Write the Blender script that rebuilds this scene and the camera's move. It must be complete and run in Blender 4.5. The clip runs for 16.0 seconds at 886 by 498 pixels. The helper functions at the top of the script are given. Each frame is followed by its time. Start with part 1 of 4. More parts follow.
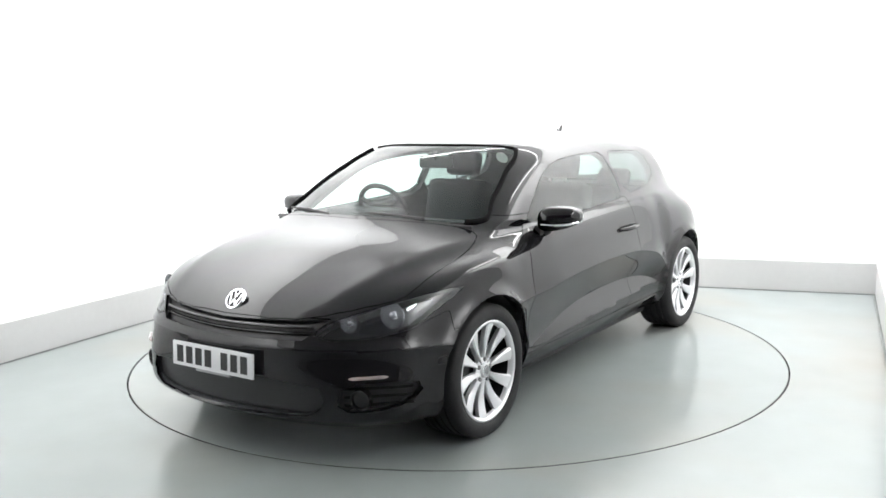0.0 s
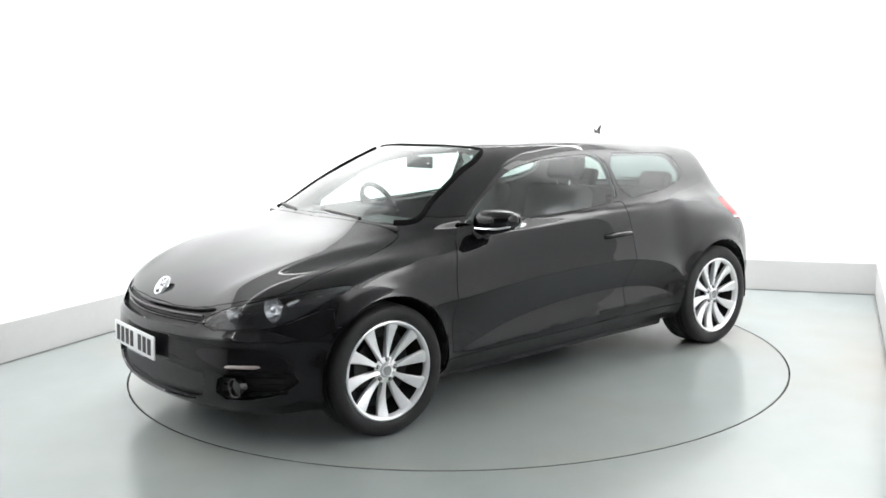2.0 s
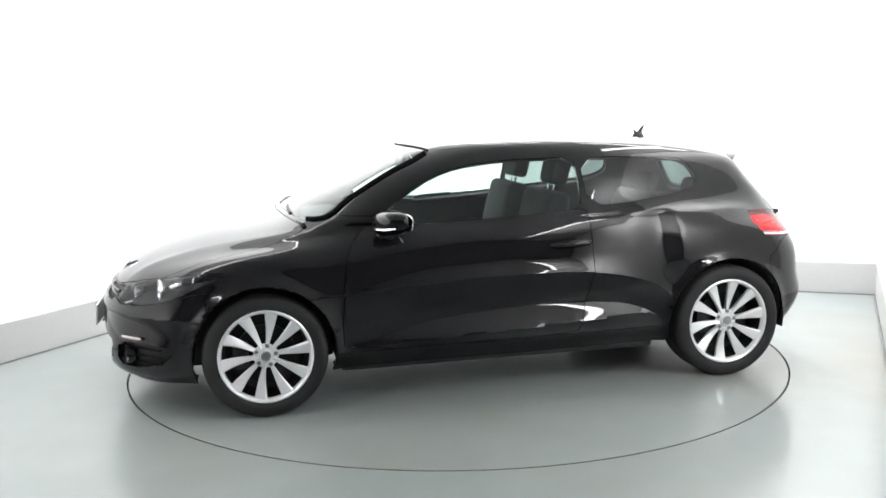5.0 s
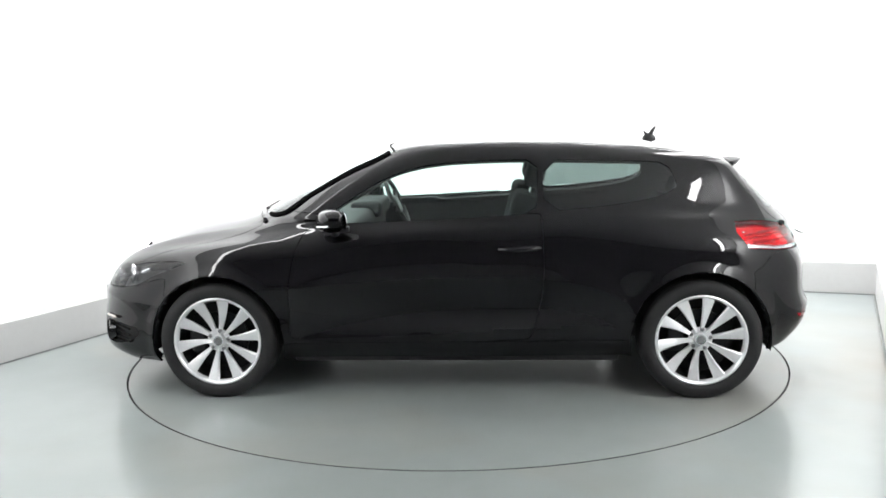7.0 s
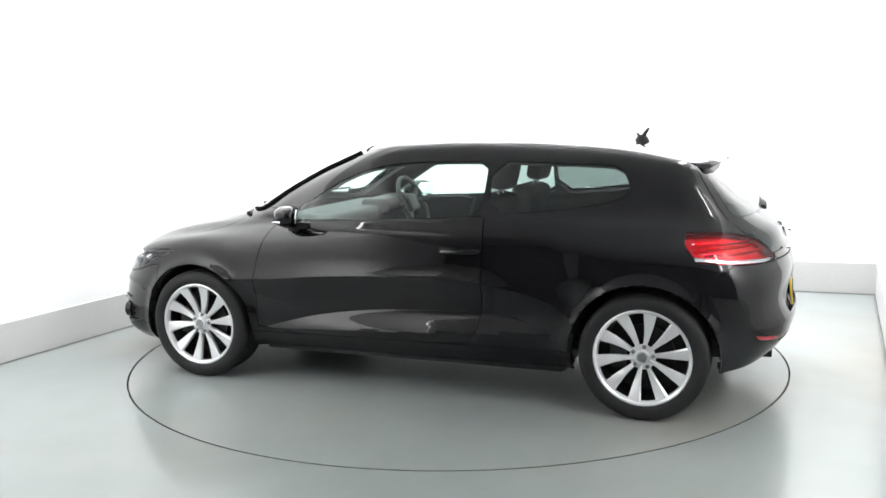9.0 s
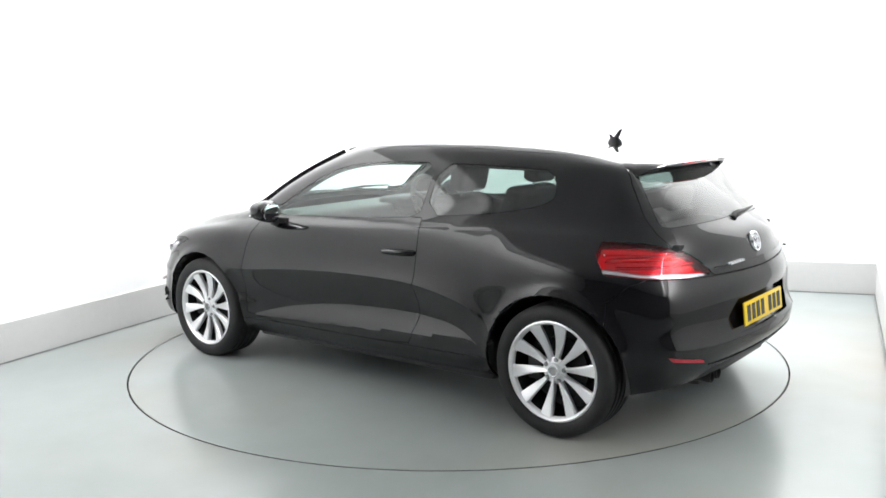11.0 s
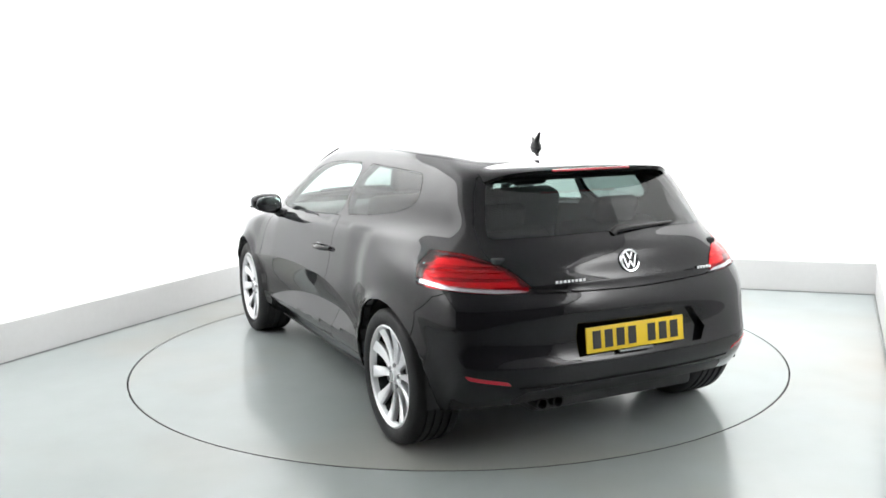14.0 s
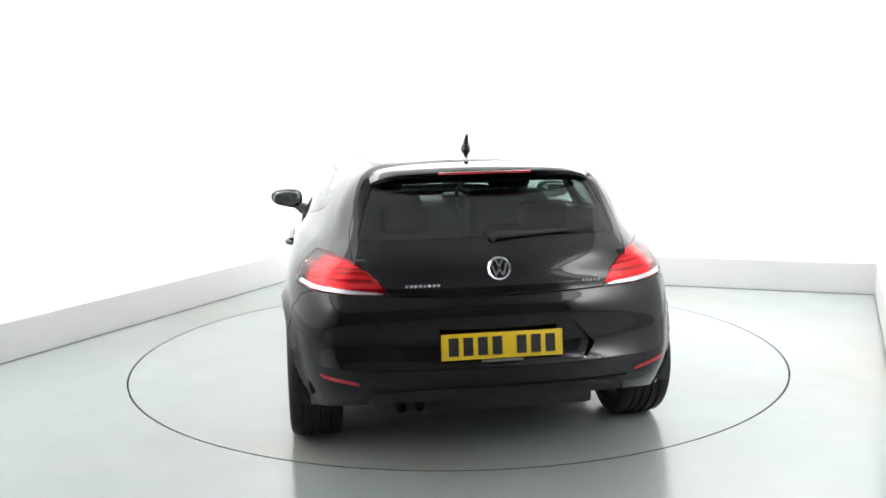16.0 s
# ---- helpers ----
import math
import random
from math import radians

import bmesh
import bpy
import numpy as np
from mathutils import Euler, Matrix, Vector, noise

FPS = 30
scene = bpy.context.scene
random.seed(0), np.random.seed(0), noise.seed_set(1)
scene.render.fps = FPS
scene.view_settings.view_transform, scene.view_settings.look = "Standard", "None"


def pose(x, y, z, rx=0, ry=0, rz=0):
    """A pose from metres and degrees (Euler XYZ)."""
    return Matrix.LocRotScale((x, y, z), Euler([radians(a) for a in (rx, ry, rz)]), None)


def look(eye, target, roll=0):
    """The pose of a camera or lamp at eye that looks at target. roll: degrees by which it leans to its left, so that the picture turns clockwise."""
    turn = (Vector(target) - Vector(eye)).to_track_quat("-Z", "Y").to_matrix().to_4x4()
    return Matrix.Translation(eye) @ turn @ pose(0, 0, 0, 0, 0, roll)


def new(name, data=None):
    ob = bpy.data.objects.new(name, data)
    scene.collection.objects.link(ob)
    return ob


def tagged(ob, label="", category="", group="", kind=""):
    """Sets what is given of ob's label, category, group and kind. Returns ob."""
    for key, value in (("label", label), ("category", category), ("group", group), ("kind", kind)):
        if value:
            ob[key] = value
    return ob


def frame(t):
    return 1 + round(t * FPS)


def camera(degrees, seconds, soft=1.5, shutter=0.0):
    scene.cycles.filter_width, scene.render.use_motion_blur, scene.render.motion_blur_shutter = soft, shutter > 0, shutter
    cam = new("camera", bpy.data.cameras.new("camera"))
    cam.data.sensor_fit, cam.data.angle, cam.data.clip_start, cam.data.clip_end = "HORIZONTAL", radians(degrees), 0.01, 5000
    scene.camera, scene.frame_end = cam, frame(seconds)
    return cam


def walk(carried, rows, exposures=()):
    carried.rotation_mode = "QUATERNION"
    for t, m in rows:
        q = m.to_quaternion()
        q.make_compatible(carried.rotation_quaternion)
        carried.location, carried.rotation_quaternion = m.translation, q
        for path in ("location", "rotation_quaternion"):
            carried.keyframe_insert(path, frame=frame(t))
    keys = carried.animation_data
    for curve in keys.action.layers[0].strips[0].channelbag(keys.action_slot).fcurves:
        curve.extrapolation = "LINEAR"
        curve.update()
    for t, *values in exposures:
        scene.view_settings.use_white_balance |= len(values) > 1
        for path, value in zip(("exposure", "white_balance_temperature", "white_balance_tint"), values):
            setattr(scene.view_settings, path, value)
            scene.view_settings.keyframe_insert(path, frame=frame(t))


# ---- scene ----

# ---------------------------------------------------------------- camera
cam = camera(52.12, 16.0, soft=1.6)
EYE = Vector((0.0, -5.712, 1.519))
YAW, TILT, LEAN = radians(-0.744), radians(8.588), -1.166
AIM = EYE + Vector((math.sin(YAW) * math.cos(TILT), math.cos(YAW) * math.cos(TILT), -math.sin(TILT)))
VIEW = look(EYE, AIM, LEAN)
walk(cam, [(0.0, VIEW), (16.0, VIEW)])

# ---------------------------------------------------------------- light
world = bpy.data.worlds.new("studio")
scene.world = world
world.use_nodes = True
world.node_tree.nodes["Background"].inputs[0].default_value = (0.9, 0.95, 1.0, 1)
world.node_tree.nodes["Background"].inputs[1].default_value = 0.02
scene.view_settings.exposure = 0.0


def softbox(a, b, z, width, power, aim):
    """A long soft lamp under the ceiling from a to b in plan, facing aim."""
    a, b = Vector((*a, z)), Vector((*b, z))
    lamp = bpy.data.lights.new("softbox", "AREA")
    lamp.shape, lamp.size, lamp.size_y, lamp.energy = "RECTANGLE", (b - a).length, width, power
    ob = new("softbox", lamp)
    back = ((a + b) / 2 - Vector(aim)).normalized()
    along = (b - a).normalized()
    up = back.cross(along).normalized()
    along = up.cross(back)
    ob.matrix_world = Matrix.Translation((a + b) / 2) @ Matrix((along, up, back)).transposed().to_4x4()
    return ob


# wall washers: long soft lamps under the ceiling that face the white walls
softbox((2.75, 0.75), (-0.95, 2.05), 3.4, 0.5, 215, (1.24, 2.4, 2.25))
softbox((-0.75, 1.6), (-4.3, -5.6), 3.4, 0.5, 272, (-3.43, -1.57, 2.8))
softbox((2.5, -2.6), (4.3, -6.9), 3.4, 0.5, 292, (4.32, -4.4, 2.8))

# added unseen lamp that brightens the right side wall and its reflections
softbox((1.85, -0.35), (2.45, 1.05), 3.4, 0.5, 68, (2.95, 0.0, 2.8))

# ---------------------------------------------------------------- materials


def nodes_of(name):
    m = bpy.data.materials.new(name)
    m.use_nodes = True
    return m, m.node_tree.nodes, m.node_tree.links, m.node_tree.nodes["Principled BSDF"]


def plain(name, colour, rough=0.5, metal=0.0, coat=0.0, bump=0.0, scale=40.0, vary=0.06, coat_rough=0.03, spec=0.5):
    """A surface with fine grain: colour and gloss wander at two scales, with an optional relief."""
    m, n, l, b = nodes_of(name)
    tc = n.new("ShaderNodeTexCoord")
    fine, broad = n.new("ShaderNodeTexNoise"), n.new("ShaderNodeTexNoise")
    fine.inputs["Scale"].default_value, broad.inputs["Scale"].default_value = scale, scale / 18
    fine.inputs["Detail"].default_value = 4
    add = n.new("ShaderNodeMath")
    add.operation = "ADD"
    for t in (fine, broad):
        l.new(tc.outputs["Object"], t.inputs["Vector"])
    l.new(fine.outputs["Fac"], add.inputs[0])
    l.new(broad.outputs["Fac"], add.inputs[1])
    ramp = n.new("ShaderNodeMapRange")
    ramp.inputs[1].default_value, ramp.inputs[2].default_value = 0.6, 1.4
    ramp.inputs[3].default_value, ramp.inputs[4].default_value = 1 - vary, 1 + vary
    l.new(add.outputs[0], ramp.inputs[0])
    mul = n.new("ShaderNodeVectorMath")
    mul.operation = "SCALE"
    mul.inputs[0].default_value = colour
    l.new(ramp.outputs[0], mul.inputs["Scale"])
    l.new(mul.outputs[0], b.inputs["Base Color"])
    rr = n.new("ShaderNodeMath")
    rr.operation = "MULTIPLY"
    rr.inputs[1].default_value = rough
    l.new(ramp.outputs[0], rr.inputs[0])
    l.new(rr.outputs[0], b.inputs["Roughness"])
    b.inputs["Metallic"].default_value = metal
    b.inputs["Coat Weight"].default_value = coat
    b.inputs["Coat Roughness"].default_value = coat_rough
    b.inputs["Specular IOR Level"].default_value = spec
    if bump:
        bp = n.new("ShaderNodeBump")
        bp.inputs["Strength"].default_value, bp.inputs["Distance"].default_value = bump, 0.002
        l.new(fine.outputs["Fac"], bp.inputs["Height"])
        l.new(bp.outputs[0], b.inputs["Normal"])
    return m


def clear(name, tint, gloss=0.06):
    """Thin glass: tinted see-through sheet with a Fresnel gloss."""
    m, n, l, b = nodes_of(name)
    n.remove(b)
    out = n["Material Output"]
    tr, gl, mix, lw = (n.new("ShaderNode" + k) for k in ("BsdfTransparent", "BsdfGlossy", "MixShader", "LayerWeight"))
    tr.inputs[0].default_value = (*tint, 1)
    gl.inputs["Roughness"].default_value = 0.01
    lw.inputs[0].default_value = 0.5
    power, scale_up = n.new("ShaderNodeMath"), n.new("ShaderNodeMath")
    power.operation, scale_up.operation = "POWER", "MULTIPLY_ADD"
    power.inputs[1].default_value = 5.0
    scale_up.inputs[1].default_value, scale_up.inputs[2].default_value = 1 - gloss, gloss
    l.new(lw.outputs["Facing"], power.inputs[0])
    l.new(power.outputs[0], scale_up.inputs[0])
    l.new(scale_up.outputs[0], mix.inputs[0])
    l.new(tr.outputs[0], mix.inputs[1])
    l.new(gl.outputs[0], mix.inputs[2])
    l.new(mix.outputs[0], out.inputs[0])
    return m


PAINT = plain("black_paint", (0.0034, 0.0032, 0.0044), 0.5, 0.0, 0.88, scale=400, vary=0.15, spec=0.03)
PLASTIC = plain("black_plastic", (0.012, 0.012, 0.013), 0.5, bump=0.1, scale=80)
GLOSSBLACK = plain("gloss_black", (0.006, 0.006, 0.007), 0.12)
RUBBER = plain("tyre_rubber", (0.013, 0.013, 0.014), 0.7, bump=0.25, scale=160, vary=0.2)
ALLOY = plain("silver_alloy", (0.86, 0.865, 0.88), 0.32, 0.4, 0.5, scale=120)
CHROME = plain("chrome", (0.85, 0.86, 0.88), 0.08, 1.0, scale=60, vary=0.03)
STEEL = plain("brake_steel", (0.35, 0.35, 0.36), 0.4, 1.0, scale=80)
SEAL = plain("matt_rubber", (0.006, 0.006, 0.006), 0.9, spec=0.1)
# pipes and discs; on the rim barrels this dark stands for shade
DARKSTEEL = plain("dark_steel", (0.03, 0.03, 0.031), 0.45, 0.8, scale=60, vary=0.2)
CLOTH = plain("black_cloth", (0.02, 0.021, 0.024), 0.9, bump=0.15, scale=90)
TRIM = plain("grey_trim", (0.03, 0.032, 0.035), 0.65, bump=0.1, scale=60)
GLASS = clear("window_glass", (0.78, 0.90, 0.86))
DARKGLASS = clear("rear_glass", (0.37, 0.44, 0.425), 0.08)
LENS = clear("lamp_lens", (0.92, 0.94, 0.96))
WALLPAINT = plain("white_wall_paint", (0.92, 0.925, 0.925), 0.7, bump=0.1, scale=60, vary=0.015)
CEILPAINT = plain("grey_ceiling_paint", (0.52, 0.52, 0.525), 0.8, scale=30, vary=0.03)
SKIRTPAINT = plain("skirting_paint", (0.56, 0.56, 0.555), 0.5, scale=25, vary=0.03)


def floor_paint():
    """Glossy floor paint with faint warm stains, scuffs and uneven gloss."""
    m, n, l, b = nodes_of("floor_paint")
    tc = n.new("ShaderNodeTexCoord")

    def tex(scale, detail, lo, hi, a, c):
        t, r = n.new("ShaderNodeTexNoise"), n.new("ShaderNodeMapRange")
        t.inputs["Scale"].default_value, t.inputs["Detail"].default_value = scale, detail
        for k, v in enumerate((lo, hi, a, c)):
            r.inputs[k + 1].default_value = v
        l.new(tc.outputs["Object"], t.inputs["Vector"])
        l.new(t.outputs["Fac"], r.inputs[0])
        return r.outputs[0]

    mix = n.new("ShaderNodeMix")
    mix.data_type = "RGBA"
    mix.inputs["A"].default_value, mix.inputs["B"].default_value = (0.275, 0.302, 0.299, 1), (0.275, 0.265, 0.238, 1)
    l.new(tex(0.55, 3, 0.48, 0.75, 0, 1), mix.inputs["Factor"])
    mul = n.new("ShaderNodeVectorMath")
    mul.operation = "SCALE"
    l.new(mix.outputs["Result"], mul.inputs[0])
    l.new(tex(3.5, 4, 0.2, 0.8, 0.965, 1.035), mul.inputs["Scale"])
    l.new(mul.outputs[0], b.inputs["Base Color"])
    l.new(tex(1.2, 2, 0.2, 0.8, 0.17, 0.25), b.inputs["Roughness"])
    b.inputs["Specular IOR Level"].default_value = 0.5
    bp, t = n.new("ShaderNodeBump"), n.new("ShaderNodeTexNoise")
    t.inputs["Scale"].default_value = 22
    bp.inputs["Strength"].default_value, bp.inputs["Distance"].default_value = 0.08, 0.002
    l.new(tc.outputs["Object"], t.inputs["Vector"])
    l.new(t.outputs["Fac"], bp.inputs["Height"])
    l.new(bp.outputs[0], b.inputs["Normal"])
    return m


FLOORPAINT = floor_paint()
SEAM = plain("dark_seam", (0.02, 0.022, 0.022), 0.6)
# unseen end wall: its lack of light is put into this dark colour
DARKEND = plain("dark_studio_end", (0.10, 0.10, 0.104), 0.9, scale=20)

# ---------------------------------------------------------------- small mesh helpers


def part(name, bm, material, parent=None, label="", smooth=True):
    me = bpy.data.meshes.new(name)
    bm.to_mesh(me)
    bm.free()
    me.materials.append(material)
    if smooth:
        me.polygons.foreach_set("use_smooth", [True] * len(me.polygons))
        me.set_sharp_from_angle(angle=radians(38))
    ob = new(name, me)
    if parent is not None:
        ob.parent = parent
    if label:
        ob["label"] = label
    return ob


def box(bm, x0, x1, y0, y1, z0, z1, bevel=0.0, seg=2, m=None):
    r = bmesh.ops.create_cube(bm, size=1)
    vs = r["verts"]
    for v in vs:
        v.co = Vector(((x0 + x1) / 2 + v.co.x * (x1 - x0), (y0 + y1) / 2 + v.co.y * (y1 - y0), (z0 + z1) / 2 + v.co.z * (z1 - z0)))
    if m is not None:
        bmesh.ops.transform(bm, matrix=m, verts=vs)
    if bevel:
        bmesh.ops.bevel(bm, geom=list({e for v in vs for e in v.link_edges}), offset=bevel, segments=seg, profile=0.6, affect="EDGES")
    return bm


def prism(bm, outline, z0, z1):
    """A straight-sided slab over a plan outline."""
    low = [bm.verts.new((x, y, z0)) for x, y in outline]
    top = [bm.verts.new((x, y, z1)) for x, y in outline]
    n = len(outline)
    bm.faces.new(low[::-1])
    bm.faces.new(top)
    for i in range(n):
        bm.faces.new((low[i], low[(i + 1) % n], top[(i + 1) % n], top[i]))
    return bm


def lathe(bm, profile, n=64, close=False):
    """Turns a profile of (radius, y) about the y axis."""
    rings = []
    for k in range(n):
        a = 2 * math.pi * k / n
        rings.append([bm.verts.new((r * math.cos(a), y, r * math.sin(a))) for r, y in profile])
    m = len(profile)
    for k in range(n):
        a, b = rings[k], rings[(k + 1) % n]
        for j in range(m if close else m - 1):
            bm.faces.new((a[j], a[(j + 1) % m], b[(j + 1) % m], b[j]))
    return bm


# ---------------------------------------------------------------- the studio
FLOOR_TURN = 2.018
LEFT0, CORNER, RIGHT1 = Vector((-6.9, -8.5)), Vector((-1.31, 3.11)), Vector((3.385, 1.462))
BEND = Vector((2.52, -0.60))
JAMB = Vector((6.0, -8.5))
CEIL = 3.7


def wall(name, a, b, z0, z1, thick, material, label, category):
    d = (b - a).normalized()
    n = Vector((-d.y, d.x)) * thick
    bm = bmesh.new()
    prism(bm, [tuple(a), tuple(b), tuple(b + n), tuple(a + n)], z0, z1)
    bmesh.ops.recalc_face_normals(bm, faces=bm.faces)
    return tagged(part(name, bm, material, smooth=False), label, category, kind="structure")


wall("wall_left", CORNER, LEFT0, 0, CEIL, -0.15, WALLPAINT, "plain white painted studio wall, brightly lit", "wall")
wall("wall_back", RIGHT1, CORNER, 0, CEIL, -0.15, WALLPAINT, "plain white painted studio wall behind the turntable", "wall")
wall("wall_right_front", JAMB, BEND, 0, CEIL, -0.15, WALLPAINT, "plain white painted studio wall beside the camera", "wall")
wall("wall_right", BEND, RIGHT1, 0, CEIL, -0.15, WALLPAINT, "plain white painted studio side wall", "wall")
wall("wall_behind_camera", LEFT0, JAMB, 0, CEIL, -0.15, DARKEND, "dark unlit end of the photo studio", "wall")

bm = bmesh.new()
ring = 96
pts = [(FLOOR_TURN * math.cos(2 * math.pi * k / ring), FLOOR_TURN * math.sin(2 * math.pi * k / ring)) for k in range(ring)]
inner = [bm.verts.new((x * 1.003, y * 1.003, 0)) for x, y in pts]
low = [bm.verts.new((x * 1.003, y * 1.003, -0.05)) for x, y in pts]
outer = [bm.verts.new((x * 6, y * 6, 0)) for x, y in pts]
for k in range(ring):
    j = (k + 1) % ring
    bm.faces.new((inner[k], outer[k], outer[j], inner[j]))
    bm.faces.new((low[k], inner[k], inner[j], low[j]))
tagged(part("floor", bm, FLOORPAINT, smooth=False), "glossy pale grey-green painted studio floor", "floor", kind="structure")
bm = bmesh.new()
bmesh.ops.create_circle(bm, cap_ends=True, segments=96, radius=2.1)
bmesh.ops.translate(bm, vec=(0, 0, -0.05), verts=bm.verts)
tagged(part("turntable_pit", bm, SEAM, smooth=False), "dark pit under the turntable disc", "floor", kind="structure")
bm = bmesh.new()
prism(bm, [(-9, -9), (9, -9), (9, 5), (-9, 5)], CEIL, CEIL + 0.15)
tagged(part("ceiling", bm, CEILPAINT, smooth=False), "plain grey painted studio ceiling", "ceiling", kind="structure")


def skirting(name, a, b):
    d = (b - a).normalized()
    n = Vector((-d.y, d.x))
    bm = bmesh.new()
    q = [a - n * 0.002, b - n * 0.002, b + n * 0.014, a + n * 0.014]
    prism(bm, [tuple(p) for p in q], 0.0, 0.252)
    bmesh.ops.recalc_face_normals(bm, faces=bm.faces)
    return tagged(part(name, bm, SKIRTPAINT, smooth=False), "plain off-white skirting board along the studio wall", "skirting", kind="structure")


def joint(name, a, b):
    d = (b - a).normalized()
    n = Vector((-d.y, d.x))
    bm = bmesh.new()
    prism(bm, [tuple(p) for p in (a + n * 0.015, b + n * 0.015, b + n * 0.030, a + n * 0.030)], 0.0, 0.006)
    bmesh.ops.recalc_face_normals(bm, faces=bm.faces)
    return tagged(part(name, bm, SEALANT, smooth=False), "grey sealant line where skirting meets floor", "trim", kind="structure")


SEALANT = plain("grey_sealant", (0.14, 0.15, 0.145), 0.6)
joint("trim_left", CORNER, LEFT0)
joint("trim_back", RIGHT1, CORNER)
joint("trim_right", BEND, RIGHT1)
skirting("skirting_left", CORNER, LEFT0)
skirting("skirting_back", RIGHT1, CORNER)
skirting("skirting_right", BEND, RIGHT1)
skirting("skirting_right_front", JAMB, BEND)

# the turntable, which turns with the car on it
turntable = new("turntable")
tagged(turntable, "round turntable disc flush in the pale grey studio floor", "turntable")
bm = bmesh.new()
disc = bmesh.ops.create_circle(bm, cap_ends=True, segments=192, radius=FLOOR_TURN - 0.0055)
r = bmesh.ops.extrude_face_region(bm, geom=list(bm.faces))
bmesh.ops.translate(bm, vec=(0, 0, -0.03), verts=[v for v in r["geom"] if isinstance(v, bmesh.types.BMVert)])
bmesh.ops.recalc_face_normals(bm, faces=bm.faces)
part("disc", bm, FLOORPAINT, turntable, smooth=False)
bm = bmesh.new()
lathe(bm, [(FLOOR_TURN - .0052, .0), (FLOOR_TURN - .003, .0), (FLOOR_TURN - .003, -.03), (FLOOR_TURN - .0052, -.03)], 192, True)
bmesh.ops.rotate(bm, cent=(0, 0, 0), matrix=Matrix.Rotation(radians(90), 3, "X"), verts=bm.verts)
bmesh.ops.translate(bm, vec=(0, 0, -0.002), verts=bm.verts)
bmesh.ops.recalc_face_normals(bm, faces=bm.faces)
part("edge_band", bm, SEAM, turntable, "dark steel edge band of the disc", smooth=False)

# ---------------------------------------------------------------- the car's body shell
# Axes of the car: x forward, y to its left, z up, from the point midway between the axles on the ground.
car = new("hatchback_car")
tagged(car, "black glossy three-door hatchback coupe with silver alloy wheels on the turntable", "car")

SIDE_X = [1.289, 0.93, 0.60, 0.20, -0.20, -0.60, -0.93, -1.289]
# Body lines from the underside to the roof; each runs from the middle of the nose round the side to the middle of the tail.
LINES = []


def line(x, y, z):
    LINES.append(np.array([x, y, z], float).T)


line([2.06, 2.03, 1.95, 1.82, 1.62] + SIDE_X + [-1.60, -1.74, -1.84, -1.88, -1.89],
     [0, .33, .58, .74, .81, .80, .80, .80, .80, .80, .80, .80, .80, .80, .74, .56, .30, 0],
     [.185, .185, .185, .185, .185, .19, .195, .20, .20, .20, .205, .21, .22, .235, .26, .285, .295, .295])
line([2.14, 2.11, 2.025, 1.865, 1.63] + SIDE_X + [-1.61, -1.80, -1.895, -1.935, -1.945],
     [0, .33, .60, .775, .855, .87, .86, .85, .85, .85, .855, .865, .88, .83, .74, .57, .30, 0],
     [.235, .235, .235, .235, .24, .25, .255, .26, .26, .26, .265, .27, .28, .30, .33, .345, .35, .35])
line([2.15, 2.12, 2.035, 1.875, 1.64] + SIDE_X + [-1.62, -1.82, -1.915, -1.965, -1.98],
     [0, .33, .61, .785, .87, .895, .885, .88, .88, .88, .882, .888, .90, .852, .762, .58, .30, 0],
     [.33, .33, .33, .33, .33, .33, .325, .325, .328, .33, .335, .34, .36, .39, .41, .41, .41, .41])
line([2.155, 2.12, 2.025, 1.865, 1.645] + SIDE_X + [-1.62, -1.80, -1.89, -1.94, -1.952],
     [0, .33, .60, .77, .868, .905, .885, .872, .868, .868, .872, .885, .908, .862, .770, .58, .30, 0],
     [.45, .45, .45, .45, .46, .47, .47, .46, .46, .46, .47, .49, .52, .54, .54, .54, .54, .54])
line([2.13, 2.095, 1.985, 1.825, 1.63] + SIDE_X + [-1.61, -1.785, -1.88, -1.95, -1.967],
     [0, .33, .60, .762, .862, .908, .905, .897, .892, .892, .897, .907, .91, .857, .762, .595, .31, 0],
     [.575, .575, .575, .585, .61, .68, .65, .64, .645, .655, .66, .67, .70, .70, .69, .69, .69, .69])
line([2.07, 2.035, 1.94, 1.79, 1.62] + SIDE_X + [-1.57, -1.715, -1.812, -1.90, -1.922],
     [0, .33, .59, .737, .818, .868, .88, .876, .873, .873, .876, .882, .875, .830, .745, .595, .31, 0],
     [.655, .66, .68, .715, .75, .80, .81, .815, .82, .825, .83, .835, .835, .82, .81, .805, .80, .80])
line([1.62, 1.62, 1.59, 1.50, 1.36, 1.14, .86, .56, .20, -.20, -.60, -.93, -1.27, -1.50, -1.665, -1.785, -1.875, -1.893],
     [0, .33, .555, .660, .720, .785, .828, .845, .85, .85, .855, .853, .815, .763, .685, .55, .30, 0],
     [.868, .860, .843, .835, .842, .86, .875, .885, .888, .893, .898, .903, .908, .905, .90, .895, .892, .89])
line([1.16, 1.15, 1.11, 1.04, .94, .80, .65, .43, .15, -.20, -.55, -.85, -1.12, -1.39, -1.60, -1.70, -1.775, -1.79],
     [0, .33, .53, .65, .738, .773, .788, .797, .80, .805, .803, .782, .738, .693, .637, .535, .28, 0],
     [.975, .972, .96, .948, .94, .94, .94, .945, .955, .97, .985, 1.0, 1.012, 1.01, .998, .992, .986, .985])
